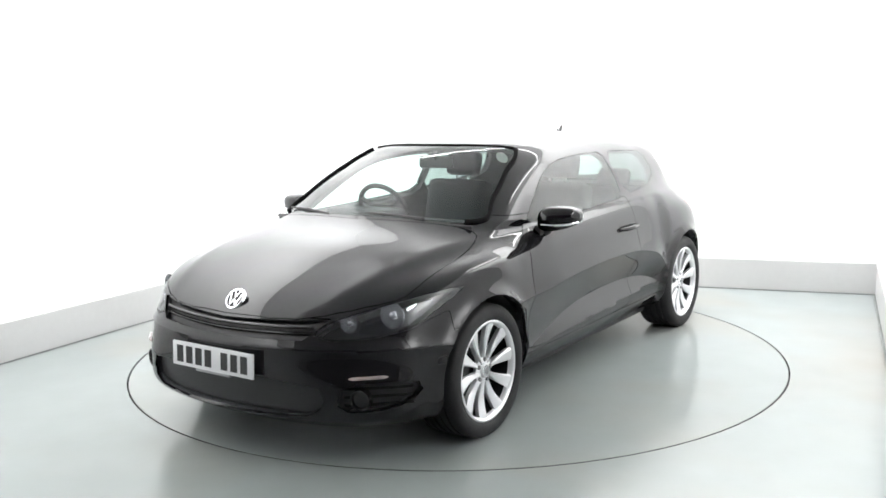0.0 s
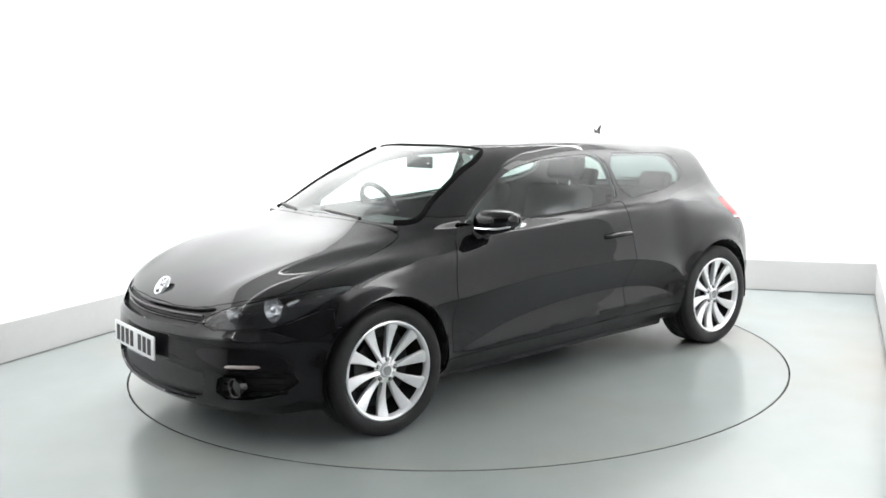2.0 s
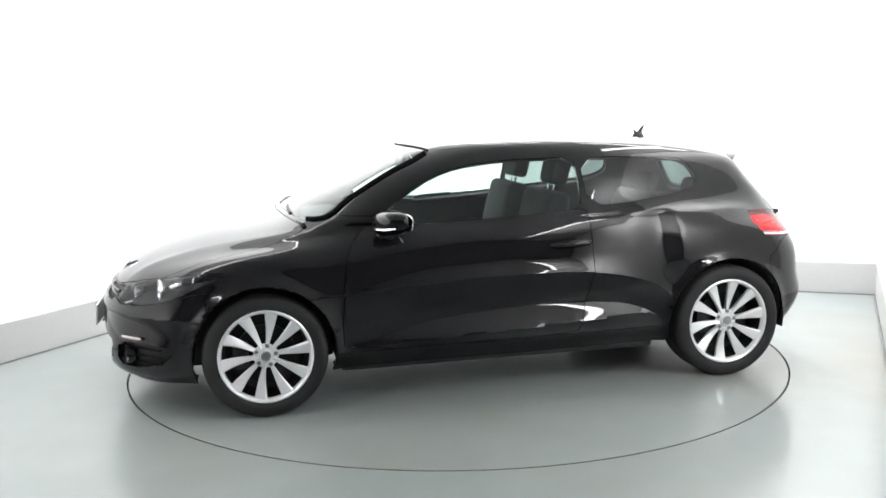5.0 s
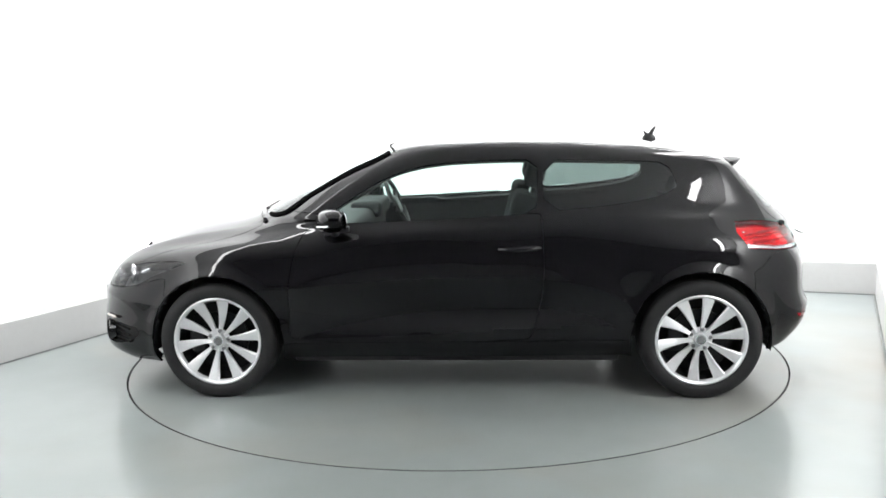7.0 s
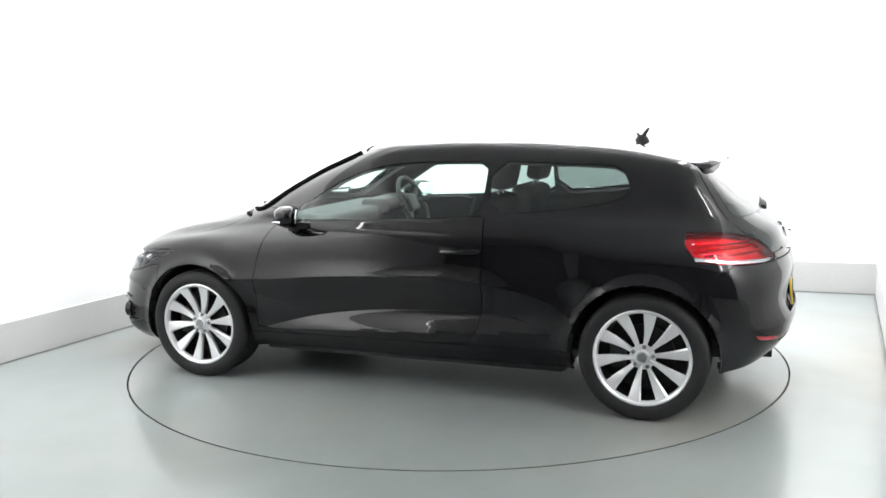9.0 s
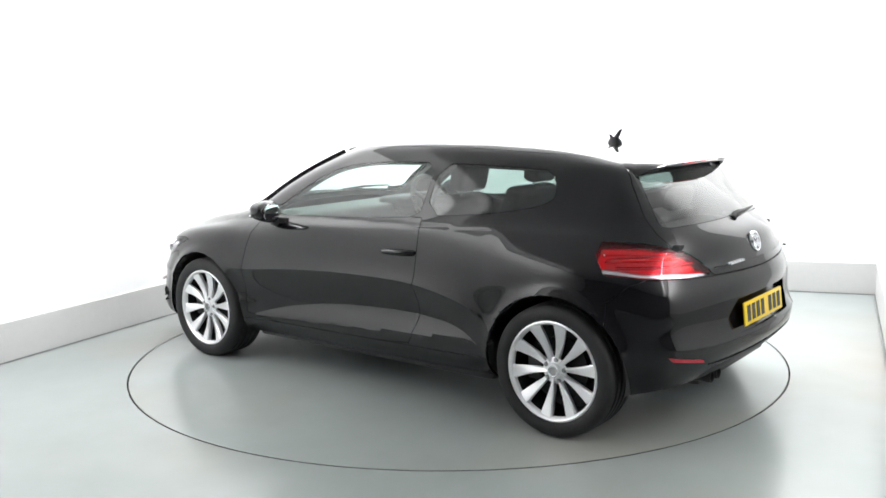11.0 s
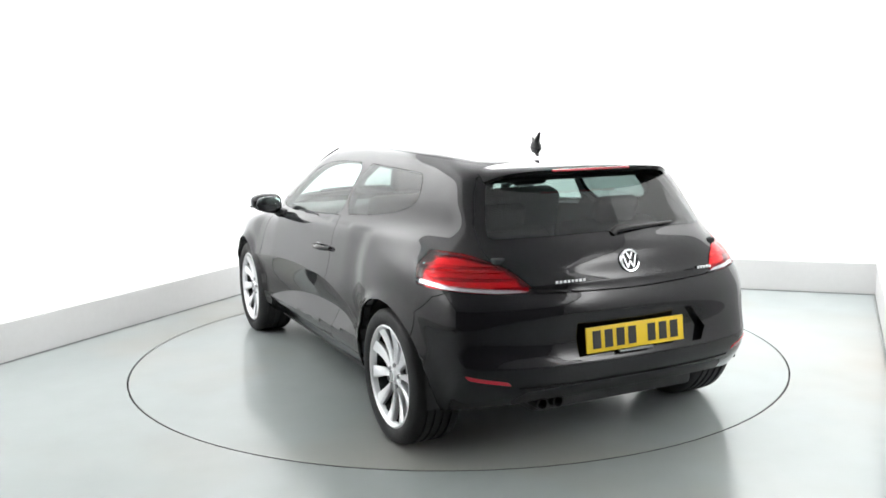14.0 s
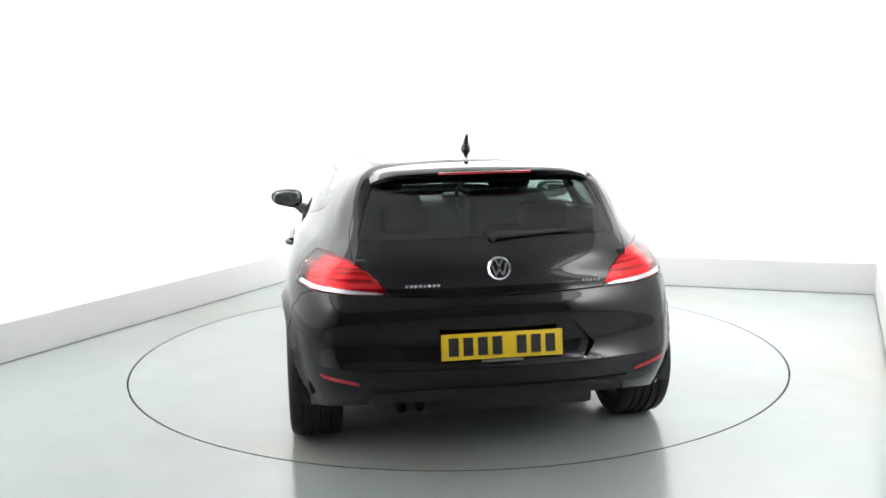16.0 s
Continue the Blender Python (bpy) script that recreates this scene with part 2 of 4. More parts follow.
line([.80, .79, .765, .72, .64, .50, .33, .11, -.12, -.38, -.65, -.89, -1.11, -1.34, -1.52, -1.60, -1.65, -1.665],
     [0, .31, .505, .615, .68, .71, .718, .724, .728, .73, .728, .708, .681, .650, .611, .515, .27, 0],
     [1.16, 1.155, 1.14, 1.125, 1.11, 1.105, 1.105, 1.11, 1.117, 1.125, 1.13, 1.13, 1.13, 1.125, 1.115, 1.11, 1.105, 1.105])
line([.42, .41, .39, .35, .27, .14, -.02, -.18, -.36, -.55, -.75, -.93, -1.12, -1.34, -1.47, -1.515, -1.535, -1.54],
     [0, .255, .44, .55, .612, .626, .632, .635, .638, .638, .633, .622, .601, .576, .540, .448, .235, 0],
     [1.329, 1.324, 1.309, 1.289, 1.272, 1.267, 1.269, 1.271, 1.272, 1.269, 1.264, 1.256, 1.247, 1.237, 1.228, 1.224, 1.222, 1.222])
line([.29, .28, .25, .20, .12, 0, -.12, -.26, -.41, -.57, -.73, -.88, -1.05, -1.24, -1.37, -1.44, -1.475, -1.48],
     [0, .24, .405, .50, .548, .565, .572, .575, .575, .573, .568, .558, .538, .503, .44, .345, .19, 0],
     [1.367, 1.362, 1.352, 1.339, 1.331, 1.331, 1.332, 1.333, 1.331, 1.327, 1.321, 1.313, 1.304, 1.291, 1.280, 1.273, 1.270, 1.270])
line([-.10, -.11, -.13, -.17, -.22, -.28, -.34, -.40, -.46, -.54, -.62, -.70, -.80, -.90, -.98, -1.03, -1.06, -1.07],
     [0, .15, .24, .29, .31, .32, .325, .325, .325, .325, .325, .32, .32, .31, .28, .22, .12, 0],
     [1.391, 1.390, 1.388, 1.386, 1.385, 1.384, 1.384, 1.383, 1.382, 1.380, 1.377, 1.372, 1.365, 1.357, 1.350, 1.346, 1.344, 1.343])
line([-.40, -.405, -.41, -.42, -.43, -.45, -.47, -.49, -.51, -.54, -.57, -.60, -.62, -.64, -.66, -.68, -.69, -.70],
     [0] * 18, [1.394, 1.394, 1.394, 1.394, 1.393, 1.392, 1.391, 1.391, 1.390, 1.389, 1.388, 1.387, 1.386, 1.385, 1.384, 1.383, 1.382, 1.382])


def spline(p, n, ghost0=None, ghost1=None):
    """A smooth curve through the points p (chord-length Catmull-Rom), n steps to a span."""
    p = np.asarray(p, float)
    a = ghost0 if ghost0 is not None else 2 * p[0] - p[1]
    b = ghost1 if ghost1 is not None else 2 * p[-1] - p[-2]
    q = np.vstack([a, p, b])
    d = np.maximum(np.linalg.norm(np.diff(q, axis=0), axis=1), 1e-6) ** 0.8
    out = []
    s = np.linspace(0, 1, n, endpoint=False)[:, None]
    for i in range(1, len(q) - 2):
        d0, d1, d2 = d[i - 1], d[i], d[i + 1]
        m1 = ((q[i] - q[i - 1]) / d0 - (q[i + 1] - q[i - 1]) / (d0 + d1) + (q[i + 1] - q[i]) / d1) * d1
        m2 = ((q[i + 1] - q[i]) / d1 - (q[i + 2] - q[i]) / (d1 + d2) + (q[i + 2] - q[i + 1]) / d2) * d1
        out.append((2 * s**3 - 3 * s**2 + 1) * q[i] + (s**3 - 2 * s**2 + s) * m1 + (3 * s**2 - 2 * s**3) * q[i + 1] + (s**3 - s**2) * m2)
    out.append(q[-2][None])
    return np.vstack(out)


FLIP = np.array([1, -1, 1])
dense = np.array([spline(L, 11, L[1] * FLIP, L[-2] * FLIP) for L in LINES])
dense[-1][:, 1] = 0
grid = np.array([spline(dense[:, j], 9, None, dense[-2, j] * FLIP) for j in range(dense.shape[1])])
grid[0, :, 1] = grid[-1, :, 1] = 0
# fair the surface lengthwise and upwards, so that reflections run smoothly
for turn in range(14):
    ring = np.concatenate([grid[1:2] * FLIP, grid, grid[-2:-1] * FLIP])
    grid[:, :-1] = ((ring[:-2] + 2 * ring[1:-1] + ring[2:]) / 4)[:, :-1]
    if turn < 6:
        grid[:, 1:-1] = (grid[:, :-2] + 2 * grid[:, 1:-1] + grid[:, 2:]) / 4
grid[0, :, 1] = grid[-1, :, 1] = 0
grid[:, -1] = grid[:, -2] * (1, 0, 1) + (0, 0, .0004)

shell = bmesh.new()
vv = [[shell.verts.new(p) for p in row] for row in grid]
for i in range(len(vv) - 1):
    for j in range(len(vv[0]) - 1):
        shell.faces.new((vv[i][j], vv[i + 1][j], vv[i + 1][j + 1], vv[i][j + 1]))
bmesh.ops.remove_doubles(shell, verts=shell.verts, dist=1e-4)


def chaikin(p, times=2, closed=True):
    p = [Vector(a) for a in p]
    for _ in range(times):
        q = []
        n = len(p)
        for i in range(n if closed else n - 1):
            a, b = p[i], p[(i + 1) % n]
            q += [a * 0.75 + b * 0.25, a * 0.25 + b * 0.75]
        if not closed:
            q = [p[0]] + q + [p[-1]]
        p = q
    return [tuple(a) for a in p]


def inside(poly, x, y):
    hit = False
    n = len(poly)
    for i in range(n):
        (x0, y0), (x1, y1) = poly[i], poly[(i + 1) % n]
        if (y0 > y) != (y1 > y) and x < (x1 - x0) * (y - y0) / (y1 - y0) + x0:
            hit = not hit
    return hit


REGIONS = []


def cut_along(axes, path, bound):
    a, b = ("xyz".index(c) for c in axes)
    for p, q in zip(path, path[1:]):
        lo = (min(p[0], q[0]) - 0.004, min(p[1], q[1]) - 0.004)
        hi = (max(p[0], q[0]) + 0.004, max(p[1], q[1]) + 0.004)
        fs = []
        for f in shell.faces:
            us = [v.co[a] for v in f.verts]
            if max(us) < lo[0] or min(us) > hi[0]:
                continue
            ws = [v.co[b] for v in f.verts]
            if max(ws) < lo[1] or min(ws) > hi[1] or not bound(f.calc_center_median()):
                continue
            fs.append(f)
        if not fs:
            continue
        es = {e for f in fs for e in f.edges}
        vs = {v for f in fs for v in f.verts}
        co, no = Vector((0, 0, 0)), Vector((0, 0, 0))
        co[a], co[b] = p
        no[a], no[b] = q[1] - p[1], p[0] - q[0]
        if no.length > 1e-9:
            bmesh.ops.bisect_plane(shell, geom=fs + list(es) + list(vs), dist=1e-5, plane_co=co, plane_no=no)


def region(name, axes, poly, bound):
    """Cuts the shell along an outline seen along one axis, and claims what lies within for a panel."""
    cut_along(axes, list(poly) + [poly[0]], bound)
    a, b = ("xyz".index(c) for c in axes)
    REGIONS.append((name, a, b, poly, bound))


def arc(cx, cz, r, a0, a1, n):
    return [(cx + r * math.cos(radians(a0 + (a1 - a0) * k / n)), cz + r * math.sin(radians(a0 + (a1 - a0) * k / n))) for k in range(n + 1)]


HUBZ, AXLE = 0.315, 1.289


def bow(x, knots):
    xs, zs = zip(*knots)
    return float(np.interp(x, xs, zs))


WAIST = spline([(-.95, .47), (-.88, .53), (-.80, .575), (-.50, .645), (-.10, .662), (.42, .645), (.90, .605), (1.10, .60)], 6)
SCOOP = spline([(-.86, .370), (-.82, .400), (-.70, .445), (-.50, .470), (-.20, .474), (.20, .452), (.55, .402), (.76, .350), (.86, .322)], 6)
FOOT = [(-.86, .370), (-.82, .392), (-.25, .360), (.24, .342), (.86, .320)]
cut_along("xz", [tuple(p) for p in WAIST], lambda c: c.y > .6 and abs(c.x) < 1.12)
cut_along("xz", [(p[0], p[1] + .014) for p in WAIST], lambda c: c.y > .6 and abs(c.x) < 1.12)
cut_along("xz", [(p[0], p[1] - .014) for p in WAIST], lambda c: c.y > .6 and abs(c.x) < 1.12)
for level in (.797, .462):
    cut_along("yz", [(-.01, level), (.80, level)], lambda c: c.x < -1.6)
cut_along("yz", [(-.01, .535), (.70, .535), (.90, .515)], lambda c: c.x > 1.55)
CREST = [(1.12, .690), (1.32, .655), (1.55, .610), (1.75, .560), (1.95, .490)]
cut_along("xz", [tuple(p) for p in SCOOP], lambda c: c.y > .6 and abs(c.x) < 1.0)
cut_along("xz", FOOT, lambda c: c.y > .6 and abs(c.x) < 1.0)
for v in shell.verts:
    # flared lips round the wheel openings
    if v.co.y > .6 and v.co.z < .85:
        for hub in (AXLE, -AXLE):
            r = math.hypot(v.co.x - hub, v.co.z - HUBZ)
            if r < .43:
                v.co.y += .022 * min(1.0, (.43 - r) / .062) ** 2
    # the ledge of the tailgate and the lower ledge of the rear bumper
    if v.co.x < -1.70 and abs(v.co.y) < .80:
        ebb = min(1.0, (.80 - abs(v.co.y)) / .2)
        v.co.x -= ebb * (.012 * math.exp(-abs(v.co.z - .797) / .028) + .014 * math.exp(-abs(v.co.z - .462) / .035))
    # the ridge round the front bumper and the long creases of the bonnet
    if v.co.x > 1.55 and v.co.z < .70:
        over = v.co.z - (.535 if abs(v.co.y) < .70 else .535 - .1 * (abs(v.co.y) - .70))
        out = .010 * math.exp(-abs(over) / .035)
        v.co.x += out * max(0.0, min(1.0, (v.co.x - 1.6) / .3))
        v.co.y += out * min(1.0, v.co.y / .7)
    if 1.05 < v.co.x < 2.0 and v.co.z > .66:
        gone = abs(v.co.y - float(np.interp(v.co.x, [p[0] for p in CREST], [p[1] for p in CREST])))
        gone = math.sqrt(gone * gone + .0004) - .02
        v.co.z += .010 * math.exp(-gone / .05) * max(0.0, min(1.0, (v.co.x - 1.08) / .2, (2.0 - v.co.x) / .12))
    # the shoulder line under the side windows
    if v.co.y > .55 and -1.52 < v.co.x < .80 and .75 < v.co.z < 1.1:
        off = v.co.z - bow(v.co.x, [(-1.5, .945), (-1.0, .945), (-.4, .925), (.3, .897), (.8, .885)])
        soft_off = math.sqrt(off * off + .00003) - .0055
        v.co.y += .013 * min(1.0, (.80 - v.co.x) / .2, (v.co.x + 1.52) / .15) * math.exp(-soft_off / (.028 if off > 0 else .06))
    if v.co.y > .6 and abs(v.co.x) < 1.2 and v.co.z < .95:
        x, z = v.co.x, v.co.z
        fade = max(0.0, min(1.0, (1.12 - x) / .15, (x + 1.0) / .12))
        zw = bow(x, WAIST)
        away = math.sqrt((z - zw) ** 2 + .000008) - .0028
        v.co.y += fade * (.034 * math.exp(-away / (.075 if z > zw else .10)) - .014)
        if -.86 < x < .86:
            zu, zl = bow(x, SCOOP), bow(x, FOOT)
            h = zu - zl
            if z >= zl and h > .002:
                deep = .40 * h
                k = (z - zl) / h if z < zu else max(0.0, 1 - (z - zu) / max(.02, zw - zu))
                v.co.y -= deep * k - .006 * min(1.0, h / .06)
side = lambda c: c.y > 0.45
region("arch", "xz", arc(AXLE, HUBZ, 0.362, -40, 220, 32) + [(AXLE - .28, 0.0), (AXLE + .28, 0.0)], lambda c: c.y > 0.5 and c.z < 0.9)
region("arch", "xz", arc(-AXLE, HUBZ, 0.366, -35, 220, 32) + [(-AXLE - .28, 0.0), (-AXLE + .3, 0.0)], lambda c: c.y > 0.5 and c.z < 0.9)
region("door_window", "xz", chaikin([(.735, .94), (.64, 1.01), (.50, 1.10), (.36, 1.178), (.20, 1.228), (.0, 1.25), (-.22, 1.257), (-.445, 1.257), (-.445, 1.10), (-.435, .985), (-.20, .968), (.1, .955), (.40, .942)], 1), lambda c: c.y > .45 and c.z > .88)
region("quarter_window", "xz", chaikin([(-.475, .992), (-.48, 1.257), (-.75, 1.250), (-1.0, 1.238), (-1.135, 1.228), (-1.19, 1.13), (-1.17, 1.085), (-1.05, 1.045), (-.80, 1.013)], 1), lambda c: c.y > .45 and c.z > .88)
region("windscreen", "xy", chaikin([(1.135, 0), (1.125, .30), (1.085, .52), (1.02, .63), (.945, .665), (.70, .602), (.43, .54), (.345, .495), (.375, .37), (.405, .18), (.415, 0), (.415, -.2), (1.14, -.2)], 1), lambda c: c.z > .92 and c.x > .1)
region("rear_window", "yz", chaikin([(-.2, .985), (0, .985), (.3, .982), (.50, .978), (.575, .975), (.57, 1.02), (.515, 1.16), (.49, 1.205), (.46, 1.222), (.3, 1.225), (0, 1.225), (-.2, 1.225)], 1), lambda c: c.x < -1.3)
region("headlight", "yz", chaikin([(.475, .60), (.55, .655), (.68, .70), (.80, .738), (.865, .752), (.868, .725), (.84, .66), (.80, .61), (.70, .585), (.56, .578)], 1), lambda c: c.x > 1.45)
region("reversing_lens", "yz", [(.485, .770), (.52, .780), (.62, .785), (.78, .797), (.87, .822), (.87, .80), (.79, .781), (.62, .768)], lambda c: c.x < -1.52)
cut_along("xz", [(-1.475, .94), (-1.475, .87), (-1.571, .75)], lambda c: c.y > .5)
region("tail_light", "yz", chaikin([(.465, .770), (.505, .822), (.56, .868), (.63, .902), (.70, .922), (.78, .922), (.87, .89), (.87, .79), (.79, .775), (.62, .764)], 1), lambda c: c.x < -1.475 - .8 * max(0.0, .87 - c.z))
region("upper_grille", "yz", [(-.1, .567), (.44, .575), (.475, .60), (.535, .66), (.40, .648), (-.1, .632)], lambda c: c.x > 1.8)
region("lower_grille", "yz", chaikin([(-.5, .235), (.44, .235), (.56, .30), (.52, .405), (-.5, .405)], 1), lambda c: c.x > 1.8)
region("fog_grille", "yz", chaikin([(.60, .275), (.78, .275), (.845, .33), (.83, .395), (.62, .395)], 1), lambda c: c.x > 1.7)
region("plate_recess", "yz", chaikin([(-.6, .635), (.31, .635), (.41, .53), (.37, .478), (-.6, .472)], 0), lambda c: c.x < -1.8)
region("rear_reflector", "yz", [(.595, .388), (.75, .412), (.765, .43), (.61, .404)], lambda c: c.x < -1.7)
region("diffuser", "yz", chaikin([(-.5, .2), (.55, .2), (.57, .31), (.50, .365), (-.5, .365)], 1), lambda c: c.x < -1.7)
region("bonnet", "xy", chaikin([(2.075, -.2), (2.075, 0), (2.05, .33), (1.955, .56), (1.80, .72), (1.70, .765), (1.50, .76), (1.24, .745), (1.08, .71), (1.06, .655), (1.11, .54), (1.15, .33), (1.17, 0), (1.17, -.2)], 1), lambda c: c.z > .62 and c.x > .8)
region("tailgate", "yz", chaikin([(-.2, .755), (0, .755), (.46, .765), (.47, .775), (.51, .83), (.56, .872), (.605, .895), (.615, .95), (.605, 1.03), (.555, 1.17), (.52, 1.225), (.46, 1.245), (.3, 1.252), (-.2, 1.255)], 0), lambda c: c.x < -1.3)
region("rear_bumper", "yz", [(-.2, .0), (1, 0), (1, .60), (.88, .66), (.83, .745), (.78, .772), (.60, .762), (.46, .762), (0, .752), (-.2, .752)], lambda c: c.x < -1.56)
region("front_bumper", "yz", [(-.2, 0), (1, 0), (1, .62), (.86, .655), (.80, .605), (.70, .580), (.56, .573), (.47, .60), (.53, .662), (.40, .66), (0, .655), (-.2, .655)], lambda c: c.x > 1.56)
region("sill", "xz", [(1.1, 0), (1.1, .30), (.89, .295), (-.48, .305), (-1.0, .315), (-1.0, 0)], lambda c: c.y > .5 and abs(c.x) < 1.1)
region("door", "xz", chaikin([(.885, .29), (.895, .45), (.875, .70), (.83, .86), (.765, .93), (.73, .945), (.40, .945), (.1, .957), (-.20, .97), (-.44, .985), (-.47, .97), (-.475, .60), (-.43, .38), (-.38, .298)], 1), lambda c: c.y > .5 and c.z < 1.02)
region("roof", "xy", chaikin([(.42, -.2), (.42, 0), (.385, .365), (.34, .50), (.23, .545), (-.3, .567), (-.8, .556), (-1.10, .525), (-1.34, .47), (-1.44, .35), (-1.48, 0), (-1.48, -.2)], 1), lambda c: c.z > 1.2)
shell.normal_update()

PANELS = {}
for f in shell.faces:
    c = f.calc_center_median()
    for name, a, b, poly, bound in REGIONS:
        if bound(c) and inside(poly, c[a], c[b]):
            break
    else:
        name = "front_wing" if c.x > 0.3 and c.z < 1.0 else "side_panel"
    PANELS.setdefault(name, []).append(f)


CREASE = math.cos(radians(15))


def corner_normal(v, f):
    """The normal of a face's corner: split along the creases of the flank, smooth elsewhere."""
    if v.co.y < .6 or v.co.z > .78 or not -.84 < v.co.x < .82:
        n = v.normal.copy()
        if abs(v.co.y) < 2e-4:
            n.y = 0
        return n.normalized()
    n = Vector((0, 0, 0))
    for g in v.link_faces:
        if g.normal.dot(f.normal) > CREASE:
            n += g.normal * max(g.calc_area(), 1e-9)
    return n.normalized() if n.length > 0 else f.normal.copy()


def panel(name, key, material, mirror="both", gap=0.002, depth=0.012, sink=0.0, parent=None, label=""):
    """One body panel with turned-in edges. mirror: "both" joins the two halves; +1 or -1 makes one side."""
    faces = PANELS[key]
    own = set(faces)
    index, co, polys, loops = {}, [], [], []
    for f in faces:
        ids = []
        for v in f.verts:
            if v not in index:
                index[v] = len(co)
                co.append(v.co - v.normal * sink)
            ids.append(index[v])
        polys.append(ids)
        loops.append([corner_normal(v, f) for v in f.verts])
    push = {}
    rim = []
    for f in faces:
        c = f.calc_center_median()
        for e in f.edges:
            if sum(g in own for g in e.link_faces) == 1:
                p, q = e.verts
                if mirror == "both" and abs(p.co.y) < 2e-4 and abs(q.co.y) < 2e-4:
                    continue
                d = (q.co - p.co).normalized()
                w = c - p.co
                w = (w - d * w.dot(d)).normalized()
                for v in (p, q):
                    push[v] = push.get(v, Vector((0, 0, 0))) + w
                lo = [lp for lp in f.loops if lp.edge == e][0]
                rim.append((lo.vert, lo.link_loop_next.vert))
    for v, w in push.items():
        if w.length > 1e-6:
            w = w.normalized() * gap
            if mirror == "both" and abs(v.co.y) < 2e-4:
                w.y = 0
            co[index[v]] = co[index[v]] + w
    deep = {}
    for p, q in rim:
        for v in (p, q):
            if v not in deep:
                deep[v] = len(co)
                co.append(co[index[v]].copy())
                co.append(co[index[v]] - v.normal * depth)
        polys.append([deep[q], deep[p], deep[p] + 1, deep[q] + 1])
        loops.append([Vector((0, 0, 0))] * 4)
    sides = (1, -1) if mirror == "both" else (mirror,)
    verts, faces_out, normals = [], [], []
    for s in sides:
        o = len(verts)
        verts += [(c.x, c.y * s, c.z) for c in co]
        for p, ns in zip(polys, loops):
            ids, ns = [o + i for i in p], [(n.x, n.y * s, n.z) for n in ns]
            if s == -1:
                ids, ns = ids[::-1], ns[::-1]
            faces_out.append(ids)
            normals += ns
    me = bpy.data.meshes.new(name)
    me.from_pydata(verts, [], faces_out)
    me.polygons.foreach_set("use_smooth", [True] * len(me.polygons))
    me.normals_split_custom_set(normals)
    me.materials.append(material)
    ob = new(name, me)
    ob.parent = parent if parent is not None else car
    if label:
        ob["label"] = label
    return ob


RED = clear("red_lens", (0.90, 0.03, 0.07), 0.05)
REFLECTOR = plain("lamp_reflector", (0.8, 0.8, 0.82), 0.22, 0.9, bump=0.4, scale=45)
REDPLASTIC = plain("red_reflector", (0.40, 0.008, 0.02), 0.2, coat=1.0)
WHITEPLATE = plain("white_plate", (0.70, 0.705, 0.715), 0.35, scale=50, vary=0.03)
YELLOWPLATE = plain("yellow_plate", (0.72, 0.50, 0.016), 0.35, scale=50, vary=0.03)
INK = plain("plate_black", (0.015, 0.015, 0.015), 0.5)
LAMPBOX = plain("lamp_housing", (0.045, 0.045, 0.048), 0.3, 0.3, scale=60)
MIRROR = plain("mirror_glass", (0.85, 0.87, 0.88), 0.02, 1.0, vary=0.01)

for nm in ("bonnet", "roof", "tailgate", "front_bumper", "rear_bumper"):
    panel(nm, nm, PAINT)
PANELS["inner"] = [f for k, fs in PANELS.items() if k not in ("arch", "door_window", "quarter_window", "windscreen", "rear_window", "headlight", "tail_light", "reversing_lens", "upper_grille", "lower_grille", "fog_grille", "plate_recess") for f in fs]
panel("inner_lining", "inner", TRIM, sink=0.016, gap=0.012, depth=0.03, label="dark grey cabin lining and inner panels")
panel("windscreen", "windscreen", GLASS, gap=0.001, label="clear tinted windscreen").visible_shadow = False
panel("rear_window", "rear_window", DARKGLASS, gap=0.001, label="dark tinted rear window").visible_shadow = False
upper_grille = panel("upper_grille", "upper_grille", PLASTIC, sink=0.028, gap=0, depth=0.0, label="black slatted radiator grille")
lower_grille = panel("lower_grille", "lower_grille", PLASTIC, sink=0.03, gap=0, depth=0.0, label="black honeycomb air intake")
panel("plate_recess", "plate_recess", PAINT, sink=0.03, gap=-0.004, depth=-0.03)
panel("diffuser", "diffuser", PLASTIC, gap=0.001)


def tube(bm, pts, r, seg=8):
    """A round bar along a path."""
    rings = []
    pts = [Vector(p) for p in pts]
    for i, p in enumerate(pts):
        d = (pts[min(i + 1, len(pts) - 1)] - pts[max(i - 1, 0)]).normalized()
        u = d.cross(Vector((0, 0, 1)) if abs(d.z) < .9 else Vector((1, 0, 0))).normalized()
        w = d.cross(u)
        rr = r[i] if isinstance(r, (list, tuple)) else r
        rings.append([bm.verts.new(p + (u * math.cos(2 * math.pi * k / seg) + w * math.sin(2 * math.pi * k / seg)) * rr) for k in range(seg)])
    for a, b in zip(rings, rings[1:]):
        for k in range(seg):
            bm.faces.new((a[k], a[(k + 1) % seg], b[(k + 1) % seg], b[k]))
    bm.faces.new(rings[0][::-1])
    bm.faces.new(rings[-1])
    return bm


